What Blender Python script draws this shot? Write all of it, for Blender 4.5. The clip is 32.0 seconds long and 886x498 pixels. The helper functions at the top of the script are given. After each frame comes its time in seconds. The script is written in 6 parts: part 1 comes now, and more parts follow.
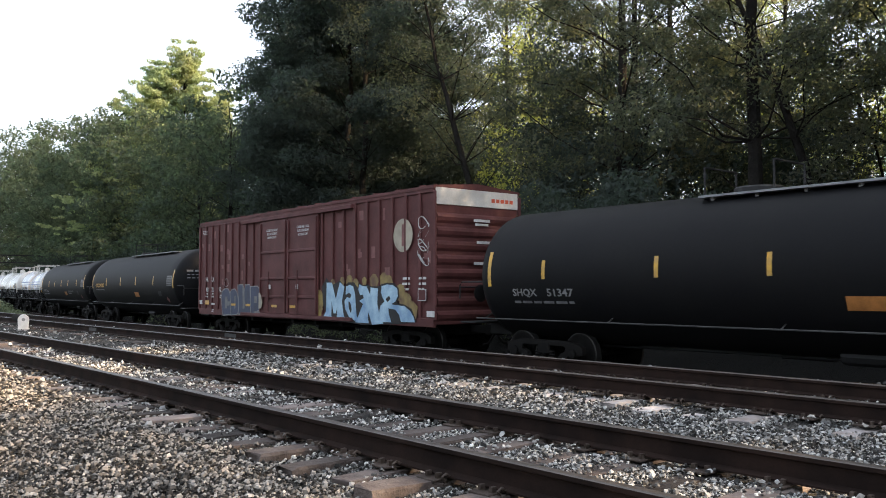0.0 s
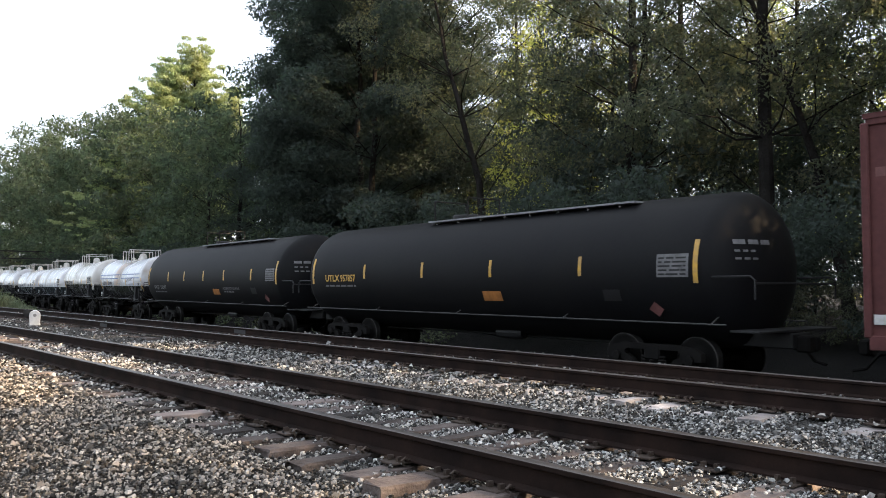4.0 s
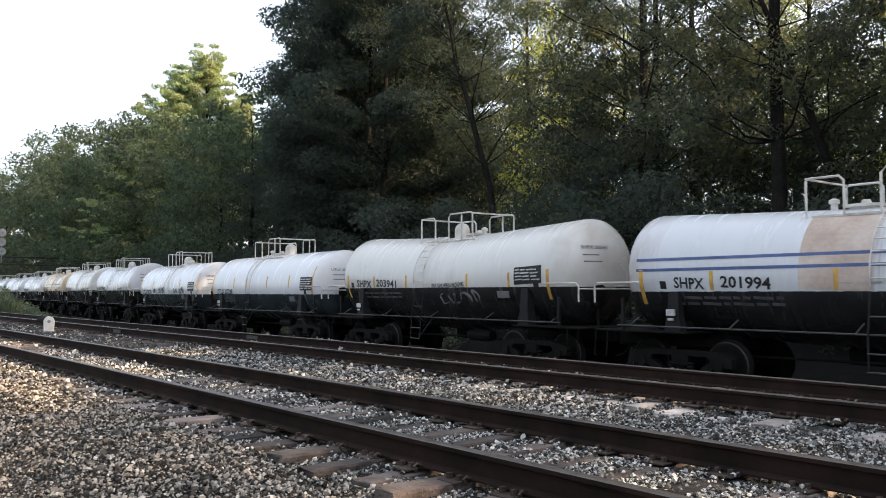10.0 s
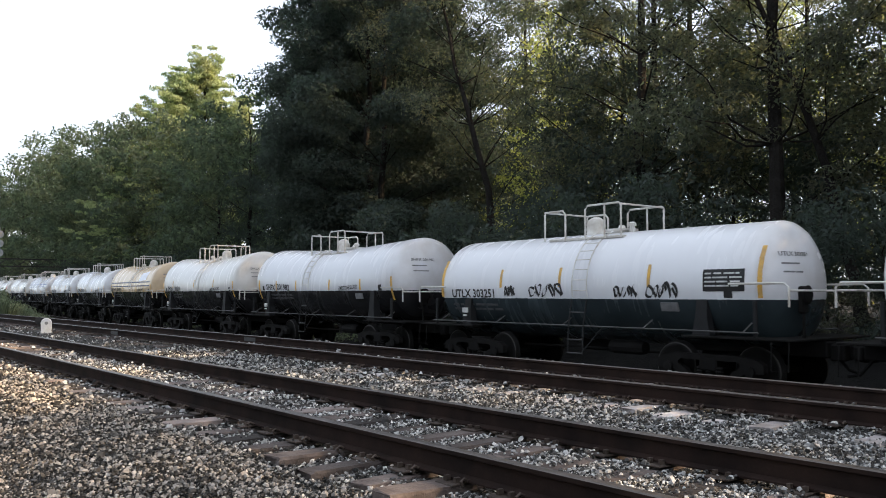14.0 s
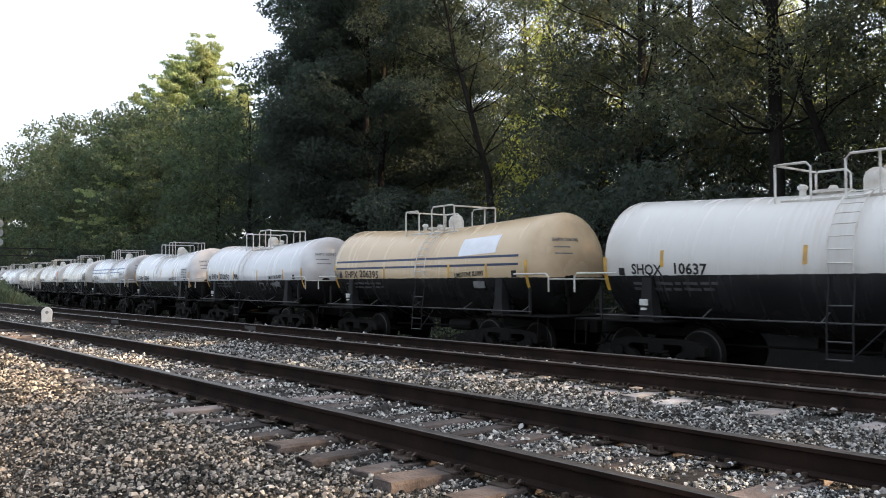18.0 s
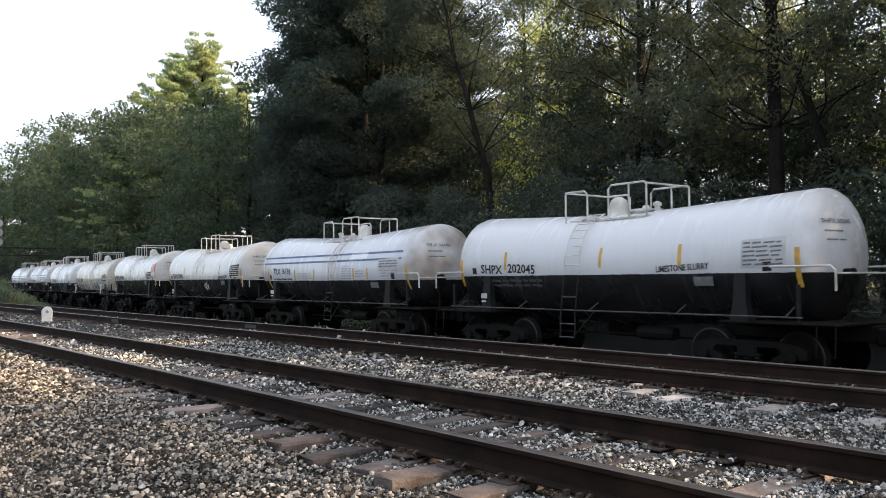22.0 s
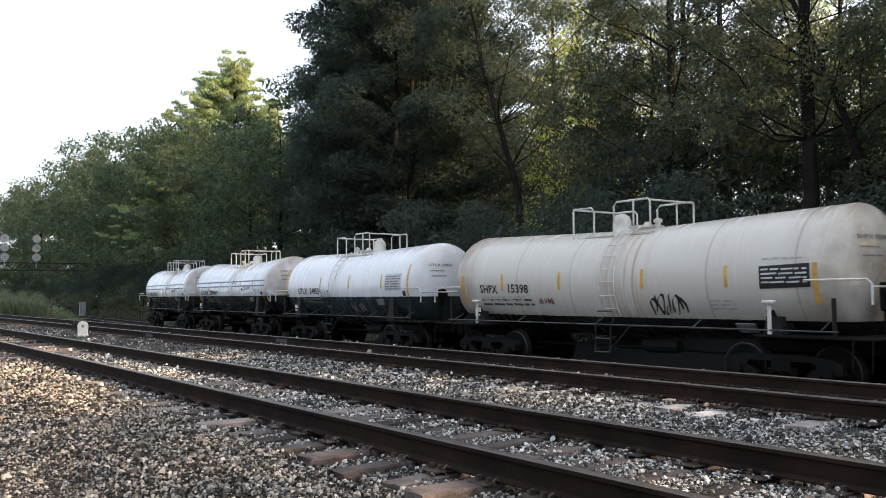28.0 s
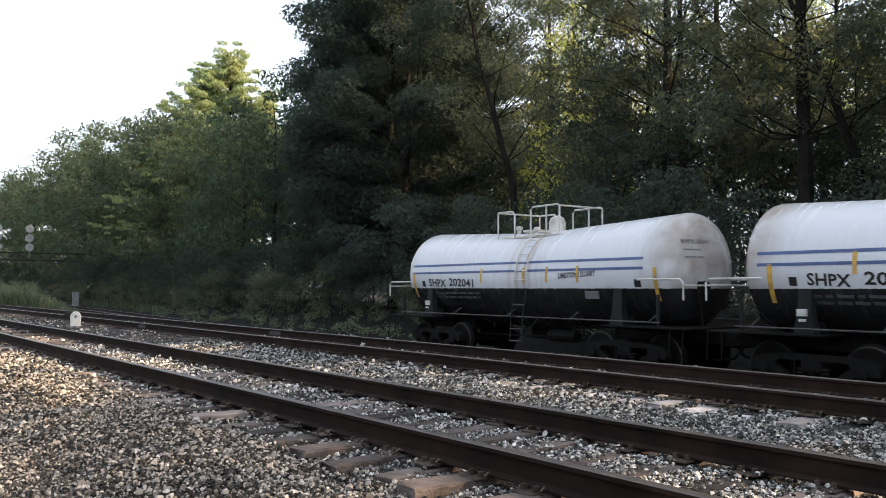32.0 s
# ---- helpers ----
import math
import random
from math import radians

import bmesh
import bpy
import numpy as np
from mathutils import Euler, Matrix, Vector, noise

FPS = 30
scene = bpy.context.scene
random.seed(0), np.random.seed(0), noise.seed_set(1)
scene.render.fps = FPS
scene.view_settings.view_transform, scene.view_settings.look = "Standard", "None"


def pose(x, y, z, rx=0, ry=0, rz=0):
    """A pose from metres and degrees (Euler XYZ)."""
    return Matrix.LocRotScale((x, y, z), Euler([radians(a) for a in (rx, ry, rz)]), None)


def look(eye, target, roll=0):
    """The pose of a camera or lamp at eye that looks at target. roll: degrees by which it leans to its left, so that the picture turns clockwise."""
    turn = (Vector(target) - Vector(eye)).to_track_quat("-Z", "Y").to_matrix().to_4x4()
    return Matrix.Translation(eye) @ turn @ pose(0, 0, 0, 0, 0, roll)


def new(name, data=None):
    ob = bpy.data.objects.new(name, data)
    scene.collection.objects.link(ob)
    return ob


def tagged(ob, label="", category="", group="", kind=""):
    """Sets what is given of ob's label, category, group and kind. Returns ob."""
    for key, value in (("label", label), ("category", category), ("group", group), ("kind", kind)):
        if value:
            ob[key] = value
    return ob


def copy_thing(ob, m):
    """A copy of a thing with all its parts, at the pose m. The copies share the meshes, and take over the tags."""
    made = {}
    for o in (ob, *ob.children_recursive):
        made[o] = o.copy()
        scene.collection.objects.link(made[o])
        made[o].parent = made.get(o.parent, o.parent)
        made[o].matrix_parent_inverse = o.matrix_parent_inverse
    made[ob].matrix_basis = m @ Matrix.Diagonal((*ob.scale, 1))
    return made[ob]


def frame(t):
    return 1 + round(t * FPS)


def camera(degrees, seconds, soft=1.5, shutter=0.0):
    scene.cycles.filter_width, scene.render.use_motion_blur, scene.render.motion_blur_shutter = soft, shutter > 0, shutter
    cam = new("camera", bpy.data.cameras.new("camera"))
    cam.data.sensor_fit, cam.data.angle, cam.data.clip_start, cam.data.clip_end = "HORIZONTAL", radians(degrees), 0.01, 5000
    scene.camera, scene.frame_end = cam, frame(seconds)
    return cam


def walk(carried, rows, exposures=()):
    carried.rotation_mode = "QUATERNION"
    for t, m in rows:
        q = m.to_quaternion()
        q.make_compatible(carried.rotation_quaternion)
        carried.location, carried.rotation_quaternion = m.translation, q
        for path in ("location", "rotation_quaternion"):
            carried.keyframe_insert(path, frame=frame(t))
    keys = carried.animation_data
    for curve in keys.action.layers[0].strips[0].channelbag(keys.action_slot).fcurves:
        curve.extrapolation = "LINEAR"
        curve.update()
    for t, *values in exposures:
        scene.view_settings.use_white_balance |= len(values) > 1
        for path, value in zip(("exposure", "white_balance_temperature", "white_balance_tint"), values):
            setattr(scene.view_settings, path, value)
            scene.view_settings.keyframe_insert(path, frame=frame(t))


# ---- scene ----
EYE = (0.0, 0.0, 1.24)
# seconds, heading to the left of +y, tilt up, lean (degrees)
ROWS = (
    (0, 49.132, 2.805, -0.097), (0.5, 49.19, 2.759, -0.097), (1, 49.323, 2.611, -0.088), (1.5, 49.482, 2.374, -0.018),
    (2, 49.676, 2.238, 0.08), (2.5, 49.668, 2.316, 0.063), (3, 49.646, 2.492, 0.127), (3.5, 49.672, 2.551, 0.062),
    (5.5, 50.423, 2.667, 0.291), (6, 50.659, 2.642, 0.307), (6.5, 50.633, 2.541, 0.28), (7, 50.676, 2.585, 0.255),
    (7.5, 50.614, 2.669, 0.242), (8, 50.467, 2.698, 0.198), (8.5, 50.418, 2.784, 0.008), (9, 50.347, 2.909, -0.107),
    (9.5, 50.344, 2.923, -0.162), (10, 50.57, 2.962, -0.103), (10.5, 50.684, 2.975, 0.026), (11, 50.612, 3.039, 0.144),
    (11.5, 50.46, 3.163, 0.162), (12, 50.465, 3.304, 0.131), (12.5, 50.533, 3.61, 0.007), (13, 50.552, 3.782, -0.01),
    (13.5, 50.537, 3.51, -0.014), (14, 50.429, 3.114, -0.014), (14.5, 50.332, 2.891, 0.058), (16.5, 50.524, 1.865, -0.088),
    (17, 50.371, 2.003, -0.046), (17.5, 50.328, 2.177, -0.025), (18, 50.425, 2.287, -0.165), (18.5, 50.616, 2.252, -0.271),
    (19, 50.715, 2.089, -0.195), (19.5, 50.629, 2.022, -0.183), (20, 50.586, 2.168, -0.295), (20.5, 50.56, 2.277, -0.359),
    (21, 50.586, 2.299, -0.426), (21.5, 50.525, 2.288, -0.481), (22, 50.415, 2.116, -0.444), (22.5, 50.395, 1.889, -0.342),
    (23, 50.473, 1.971, -0.361), (23.5, 50.423, 2.174, -0.313), (24, 50.347, 2.207, -0.194), (24.5, 50.445, 2.069, -0.169),
    (25, 50.534, 1.995, -0.102), (25.5, 50.52, 2.04, -0.134), (27.5, 52.591, 3.391, -0.546), (28, 52.489, 3.129, -0.531),
    (28.5, 52.31, 2.835, -0.487), (29, 52.345, 2.717, -0.454), (29.5, 52.342, 2.783, -0.412), (30, 52.333, 2.852, -0.285),
    (30.5, 52.293, 2.753, -0.13), (31, 52.149, 2.606, -0.108), (31.5, 52.157, 2.685, -0.094), (32, 52.104, 2.715, 0.043),
)
cam = camera(56.8, 32.0, soft=0.95, shutter=0.1)


def gaze(yaw, pitch, roll):
    a, b = radians(yaw), radians(pitch)
    ahead = Vector((-math.sin(a) * math.cos(b), math.cos(a) * math.cos(b), math.sin(b)))
    return look(EYE, Vector(EYE) + ahead, roll)


walk(cam, [(t, gaze(a, b, c)) for t, a, b, c in ROWS], exposures=[(t, e, 6450, 10) for t, e in ((0, 1.52), (6, 1.52), (9, 1.45), (10.5, 1.32), (14, 1.27), (17, 1.34), (25, 1.36), (28, 1.40), (32, 1.40))])

# ---- world and sun ----
SUN_AZ, SUN_EL = 52.0, 30.0          # degrees from +y towards +x, and above the horizon
world = bpy.data.worlds.new("sky")
scene.world = world
world.use_nodes = True
wn = world.node_tree
wn.nodes.clear()
sky = wn.nodes.new("ShaderNodeTexSky")
sky.sky_type, sky.sun_disc = "NISHITA", False
sky.sun_elevation, sky.sun_rotation = radians(SUN_EL), radians(SUN_AZ)
sky.air_density, sky.dust_density, sky.ozone_density = 1.0, 3.0, 1.0
bg = wn.nodes.new("ShaderNodeBackground")
bg.inputs["Strength"].default_value = 0.05
# bright even haze over the whole sky
haze = wn.nodes.new("ShaderNodeBackground")
haze.inputs["Color"].default_value, haze.inputs["Strength"].default_value = (0.93, 0.98, 1.05, 1), 0.42
both = wn.nodes.new("ShaderNodeAddShader")
wout = wn.nodes.new("ShaderNodeOutputWorld")
wn.links.new(sky.outputs[0], bg.inputs[0])
wn.links.new(bg.outputs[0], both.inputs[0])
wn.links.new(haze.outputs[0], both.inputs[1])
wn.links.new(both.outputs[0], wout.inputs[0])
sun = new("sun", bpy.data.lights.new("sun", "SUN"))
sun.data.energy, sun.data.angle, sun.data.color = 5.0, radians(0.6), (1.0, 0.71, 0.42)
sd = Vector((math.sin(radians(SUN_AZ)) * math.cos(radians(SUN_EL)), math.cos(radians(SUN_AZ)) * math.cos(radians(SUN_EL)), math.sin(radians(SUN_EL))))
sun.matrix_basis = look(sd * 100, (0, 0, 0))

# ---- materials ----
def shade(name, rgb, rough=0.6, metal=0.0, var=0.25, scale=2.0, fine=40.0, bump=0.15, tint=None, rand=0.0, island=False, spec=0.4, depth=0.01):
    """A surface with patches (scale), grain (fine), relief, and a change from piece to piece (rand)."""
    m = bpy.data.materials.new(name)
    m.use_nodes = True
    n, ln = m.node_tree.nodes, m.node_tree.links
    b = n["Principled BSDF"]
    b.inputs["Roughness"].default_value, b.inputs["Metallic"].default_value = rough, metal
    b.inputs["Specular IOR Level"].default_value = spec
    tc = n.new("ShaderNodeTexCoord")
    coarse, small = n.new("ShaderNodeTexNoise"), n.new("ShaderNodeTexNoise")
    for t, s, d in ((coarse, scale, 5), (small, fine, 3)):
        t.inputs["Scale"].default_value, t.inputs["Detail"].default_value = s, d
        ln.new(tc.outputs["Object"], t.inputs["Vector"])
    ramp = n.new("ShaderNodeValToRGB")
    lo = tint if tint else [c * (1 - var) for c in rgb]
    ramp.color_ramp.elements[0].color, ramp.color_ramp.elements[0].position = (*lo, 1), 0.32
    ramp.color_ramp.elements[1].color, ramp.color_ramp.elements[1].position = (*[min(1, c * (1 + var * 0.4)) for c in rgb], 1), 0.66
    ln.new(coarse.outputs["Fac"], ramp.inputs[0])
    hsv = n.new("ShaderNodeHueSaturation")
    ln.new(ramp.outputs[0], hsv.inputs["Color"])
    val = n.new("ShaderNodeMath")
    val.operation = "MULTIPLY_ADD"
    val.inputs[1].default_value, val.inputs[2].default_value = var * 1.2, 1 - var * 0.6
    ln.new(small.outputs["Fac"], val.inputs[0])
    last = val.outputs[0]
    if rand:
        src = n.new("ShaderNodeNewGeometry").outputs["Random Per Island"] if island else n.new("ShaderNodeObjectInfo").outputs["Random"]
        r = n.new("ShaderNodeMath")
        r.operation = "MULTIPLY_ADD"
        r.inputs[1].default_value, r.inputs[2].default_value = rand * 2, 1 - rand
        ln.new(src, r.inputs[0])
        mul = n.new("ShaderNodeMath")
        mul.operation = "MULTIPLY"
        ln.new(last, mul.inputs[0]), ln.new(r.outputs[0], mul.inputs[1])
        last = mul.outputs[0]
    ln.new(last, hsv.inputs["Value"])
    ln.new(hsv.outputs[0], b.inputs["Base Color"])
    if bump:
        bp = n.new("ShaderNodeBump")
        bp.inputs["Strength"].default_value, bp.inputs["Distance"].default_value = bump, depth
        ln.new(small.outputs["Fac"], bp.inputs["Height"])
        ln.new(bp.outputs[0], b.inputs["Normal"])
    return m


def gravel(name, rgb, cells):
    """Small broken stone seen from farther off: cells of differing grey with dark gaps, over dirt patches."""
    m = bpy.data.materials.new(name)
    m.use_nodes = True
    n, ln = m.node_tree.nodes, m.node_tree.links
    b = n["Principled BSDF"]
    b.inputs["Roughness"].default_value, b.inputs["Specular IOR Level"].default_value = 0.92, 0.25
    tc = n.new("ShaderNodeTexCoord")
    vo, ed, no = n.new("ShaderNodeTexVoronoi"), n.new("ShaderNodeTexVoronoi"), n.new("ShaderNodeTexNoise")
    ed.feature = "DISTANCE_TO_EDGE"
    for v in (vo, ed):
        v.inputs["Scale"].default_value = cells
        ln.new(tc.outputs["Object"], v.inputs["Vector"])
    no.inputs["Scale"].default_value, no.inputs["Detail"].default_value = 0.5, 5
    ln.new(tc.outputs["Object"], no.inputs["Vector"])
    sep = n.new("ShaderNodeSeparateColor")
    ln.new(vo.outputs["Color"], sep.inputs[0])
    gap = n.new("ShaderNodeMath")
    gap.operation, gap.use_clamp, gap.inputs[1].default_value = "MULTIPLY", True, 7.0
    ln.new(ed.outputs["Distance"], gap.inputs[0])
    var = n.new("ShaderNodeMath")
    var.operation, var.inputs[1].default_value, var.inputs[2].default_value = "MULTIPLY_ADD", 1.1, 0.45
    ln.new(sep.outputs[0], var.inputs[0])
    mul = n.new("ShaderNodeMath")
    mul.operation = "MULTIPLY"
    ln.new(gap.outputs[0], mul.inputs[0]), ln.new(var.outputs[0], mul.inputs[1])
    # dark soil from lower track to wood, blackened further as shade under the train
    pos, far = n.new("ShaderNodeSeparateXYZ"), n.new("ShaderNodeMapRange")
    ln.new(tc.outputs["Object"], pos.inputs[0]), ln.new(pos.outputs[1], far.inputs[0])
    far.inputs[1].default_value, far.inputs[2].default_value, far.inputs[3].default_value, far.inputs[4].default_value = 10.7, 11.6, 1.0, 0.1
    shaded_soil = n.new("ShaderNodeMath")
    shaded_soil.operation = "MULTIPLY"
    ln.new(mul.outputs[0], shaded_soil.inputs[0]), ln.new(far.outputs[0], shaded_soil.inputs[1])
    mul = shaded_soil
    ramp = n.new("ShaderNodeValToRGB")
    ramp.color_ramp.elements[0].color, ramp.color_ramp.elements[0].position = (*[c * 0.55 for c in rgb], 1), 0.35
    ramp.color_ramp.elements[1].color, ramp.color_ramp.elements[1].position = (*rgb, 1), 0.6
    ln.new(no.outputs["Fac"], ramp.inputs[0])
    hsv = n.new("ShaderNodeHueSaturation")
    ln.new(ramp.outputs[0], hsv.inputs["Color"]), ln.new(mul.outputs[0], hsv.inputs["Value"])
    ln.new(hsv.outputs[0], b.inputs["Base Color"])
    bp = n.new("ShaderNodeBump")
    bp.inputs["Strength"].default_value, bp.inputs["Distance"].default_value = 1.0, 0.03
    ln.new(gap.outputs[0], bp.inputs["Height"]), ln.new(bp.outputs[0], b.inputs["Normal"])
    return m


def broken_stone(name):
    """Crushed rock: every piece its own grey, from near black to pale, some greenish and some brown; darker on the
    shoulder.
    """
    m = bpy.data.materials.new(name)
    m.use_nodes = True
    n, ln = m.node_tree.nodes, m.node_tree.links
    b = n["Principled BSDF"]
    b.inputs["Roughness"].default_value, b.inputs["Specular IOR Level"].default_value = 0.8, 0.3
    rnd = n.new("ShaderNodeNewGeometry").outputs["Random Per Island"]
    ramp = n.new("ShaderNodeValToRGB")
    steps = ((0.0, 0.012), (0.27, 0.035), (0.46, 0.11), (0.64, 0.27), (0.88, 0.46), (1.0, 0.68))
    ramp.color_ramp.elements[1].position = 1.0
    for p, v in steps[1:-1]:
        ramp.color_ramp.elements.new(p)
    for e, (p, v) in zip(ramp.color_ramp.elements, steps):
        e.position, e.color = p, (v * 0.99, v * 0.995, v * 0.995, 1)
    ln.new(rnd, ramp.inputs[0])

    def calc(op, a, c, d=None):
        k = n.new("ShaderNodeMath")
        k.operation = op
        for i, v in enumerate((a, c, d)):
            if isinstance(v, (int, float)):
                k.inputs[i].default_value = v
            elif v is not None:
                ln.new(v, k.inputs[i])
        return k.outputs[0]

    tone = n.new("ShaderNodeValToRGB")
    tone.color_ramp.elements[0].color, tone.color_ramp.elements[1].color = (1.05, 1.0, 0.94, 1), (0.98, 1.0, 1.01, 1)
    ln.new(calc("FRACT", calc("MULTIPLY", rnd, 17.3), 0.0), tone.inputs[0])
    mix = n.new("ShaderNodeMix")
    mix.data_type, mix.blend_type, mix.inputs[0].default_value = "RGBA", "MULTIPLY", 1.0
    ln.new(ramp.outputs[0], mix.inputs[6]), ln.new(tone.outputs[0], mix.inputs[7])
    tc, patch, grain = n.new("ShaderNodeTexCoord"), n.new("ShaderNodeTexNoise"), n.new("ShaderNodeTexNoise")
    patch.inputs["Scale"].default_value, grain.inputs["Scale"].default_value = 0.9, 60.0
    ln.new(tc.outputs["Object"], patch.inputs["Vector"]), ln.new(tc.outputs["Object"], grain.inputs["Vector"])
    # tone fitted by position: paler between the near rails, darker on the shoulder and beyond
    pos, darker, beyond_tone = n.new("ShaderNodeSeparateXYZ"), n.new("ShaderNodeMapRange"), n.new("ShaderNodeMapRange")
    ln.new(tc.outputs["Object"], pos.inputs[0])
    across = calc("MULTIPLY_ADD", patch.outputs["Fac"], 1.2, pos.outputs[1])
    for k, lo, hi, a, c in ((darker, 3.6, 4.6, 0.84, 1.2), (beyond_tone, 5.6, 6.4, 1.0, 0.80)):
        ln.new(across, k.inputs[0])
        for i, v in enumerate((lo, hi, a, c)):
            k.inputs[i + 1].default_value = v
    value = calc("MULTIPLY", calc("MULTIPLY", darker.outputs[0], beyond_tone.outputs[0]), calc("MULTIPLY_ADD", patch.outputs["Fac"], 0.9, 0.55))
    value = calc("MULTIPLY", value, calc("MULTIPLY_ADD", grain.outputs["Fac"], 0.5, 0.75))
    # brown dust among the stones of the shoulder
    dusty = n.new("ShaderNodeMapRange")
    for i, v in enumerate((3.0, 4.2, 0.85, 0.0)):
        dusty.inputs[i + 1].default_value = v
    ln.new(across, dusty.inputs[0])
    tan = n.new("ShaderNodeMix")
    tan.data_type, tan.blend_type, tan.inputs[7].default_value = "RGBA", "MULTIPLY", (1.16, 0.97, 0.80, 1)
    ln.new(calc("MULTIPLY", dusty.outputs[0], patch.outputs["Fac"]), tan.inputs[0]), ln.new(mix.outputs[2], tan.inputs[6])
    hsv = n.new("ShaderNodeHueSaturation")
    ln.new(tan.outputs[2], hsv.inputs["Color"]), ln.new(value, hsv.inputs["Value"])
    ln.new(hsv.outputs[0], b.inputs["Base Color"])
    return m


def leafy(name, rgb, back, rand=0.3):
    """A leaf: dull green that lets light through, each leaf a little different."""
    m = bpy.data.materials.new(name)
    m.use_nodes = True
    n, ln = m.node_tree.nodes, m.node_tree.links
    b = n["Principled BSDF"]
    b.inputs["Roughness"].default_value, b.inputs["Specular IOR Level"].default_value = 0.75, 0.12
    g = n.new("ShaderNodeNewGeometry")
    tc, no = n.new("ShaderNodeTexCoord"), n.new("ShaderNodeTexNoise")
    no.inputs["Scale"].default_value = 0.35
    ln.new(tc.outputs["Object"], no.inputs["Vector"])
    r = n.new("ShaderNodeMath")
    r.operation, r.inputs[1].default_value, r.inputs[2].default_value = "MULTIPLY_ADD", rand * 2, 1 - rand
    ln.new(g.outputs["Random Per Island"], r.inputs[0])
    r2 = n.new("ShaderNodeMath")
    r2.operation, r2.inputs[1].default_value, r2.inputs[2].default_value = "MULTIPLY_ADD", 0.12, 0.44
    ln.new(no.outputs["Fac"], r2.inputs[0])
    outs = []
    for c in (rgb, back):
        h = n.new("ShaderNodeHueSaturation")
        h.inputs["Color"].default_value = (*c, 1)
        ln.new(r.outputs[0], h.inputs["Value"]), ln.new(r2.outputs[0], h.inputs["Hue"])
        outs.append(h.outputs[0])
    ln.new(outs[0], b.inputs["Base Color"])
    tr = n.new("ShaderNodeBsdfTranslucent")
    ln.new(outs[1], tr.inputs["Color"])
    mix = n.new("ShaderNodeMixShader")
    mix.inputs[0].default_value = 0.45
    ln.new(b.outputs[0], mix.inputs[1]), ln.new(tr.outputs[0], mix.inputs[2])
    ln.new(mix.outputs[0], n["Material Output"].inputs["Surface"])
    return m


def tank_paint(name, upper, lower, line, dirt=0.35, rust=0.0, ends=0.3, rust_x=-0.1, seams=0.0, half=4.85):
    """Two-tone tank paint parted at the height line, with grime streaks, rust runs under the platform and soiled ends."""
    m = bpy.data.materials.new(name)
    m.use_nodes = True
    n, ln = m.node_tree.nodes, m.node_tree.links
    b = n["Principled BSDF"]
    b.inputs["Roughness"].default_value, b.inputs["Specular IOR Level"].default_value = 0.38, 0.45
    tc, sep = n.new("ShaderNodeTexCoord"), n.new("ShaderNodeSeparateXYZ")
    ln.new(tc.outputs["Object"], sep.inputs[0])

    def math_node(op, a, c=None, d=None, clamp=False):
        k = n.new("ShaderNodeMath")
        k.operation, k.use_clamp = op, clamp
        for i, v in enumerate((a, c, d)):
            if v is None:
                continue
            if isinstance(v, (int, float)):
                k.inputs[i].default_value = v
            else:
                ln.new(v, k.inputs[i])
        return k.outputs[0]

    def noise_node(scale, stretch, detail=4, off=0.0):
        mp = n.new("ShaderNodeMapping")
        mp.inputs["Scale"].default_value, mp.inputs["Location"].default_value = stretch, (off, off, 0)
        ln.new(tc.outputs["Object"], mp.inputs[0])
        t = n.new("ShaderNodeTexNoise")
        t.inputs["Scale"].default_value, t.inputs["Detail"].default_value = scale, detail
        oi = n.new("ShaderNodeObjectInfo")
        t.noise_dimensions = "4D"
        ln.new(math_node("MULTIPLY", oi.outputs["Random"], 37.0), t.inputs["W"])
        ln.new(mp.outputs[0], t.inputs["Vector"])
        return t.outputs["Fac"]

    def mix_node(f, a, c):
        k = n.new("ShaderNodeMix")
        k.data_type = "RGBA"
        ln.new(f, k.inputs[0])
        for i, v in ((6, a), (7, c)):
            if isinstance(v, tuple):
                k.inputs[i].default_value = (*v, 1)
            else:
                ln.new(v, k.inputs[i])
        return k.outputs[2]

    x, z = sep.outputs[0], sep.outputs[2]
    streak = noise_node(3.0, (2.2, 0.35, 0.25))
    blot = noise_node(1.3, (1, 1, 1), 6, 5.0)
    # grime in runs down the shell
    grime = math_node("MULTIPLY", math_node("MULTIPLY_ADD", streak, 2.6, -1.2, True), math_node("MULTIPLY_ADD", blot, 1.6, -0.3, True))
    col = mix_node(math_node("MULTIPLY", grime, dirt), upper, (0.30, 0.26, 0.21))
    # soiled ends
    e = math_node("MULTIPLY_ADD", math_node("ABSOLUTE", x), 1.3, -1.3 * (half - 1.05), True)
    col = mix_node(math_node("MULTIPLY", math_node("MULTIPLY", e, math_node("MULTIPLY_ADD", blot, 2.2, -0.7, True)), ends), col, (0.22, 0.15, 0.09))
    if rust:
        d = math_node("SUBTRACT", 1.0, math_node("MULTIPLY", math_node("ABSOLUTE", math_node("SUBTRACT", x, rust_x)), 1.15), None, True)
        run = noise_node(4.0, (3.0, 0.2, 0.15), 3, 9.0)
        col = mix_node(math_node("MULTIPLY", math_node("MULTIPLY", d, math_node("MULTIPLY_ADD", run, 4.0, -1.7, True)), rust), col, (0.34, 0.19, 0.10))
    if seams:
        w = math_node("ABSOLUTE", math_node("SUBTRACT", math_node("FRACT", math_node("MULTIPLY", x, 0.55)), 0.5))
        col = mix_node(math_node("MULTIPLY", math_node("LESS_THAN", w, 0.012), seams), col, (0.18, 0.15, 0.12))
    edge = math_node("MULTIPLY_ADD", noise_node(9.0, (1, 1, 1), 2), 0.03, line - 0.015)
    below = math_node("LESS_THAN", z, edge)
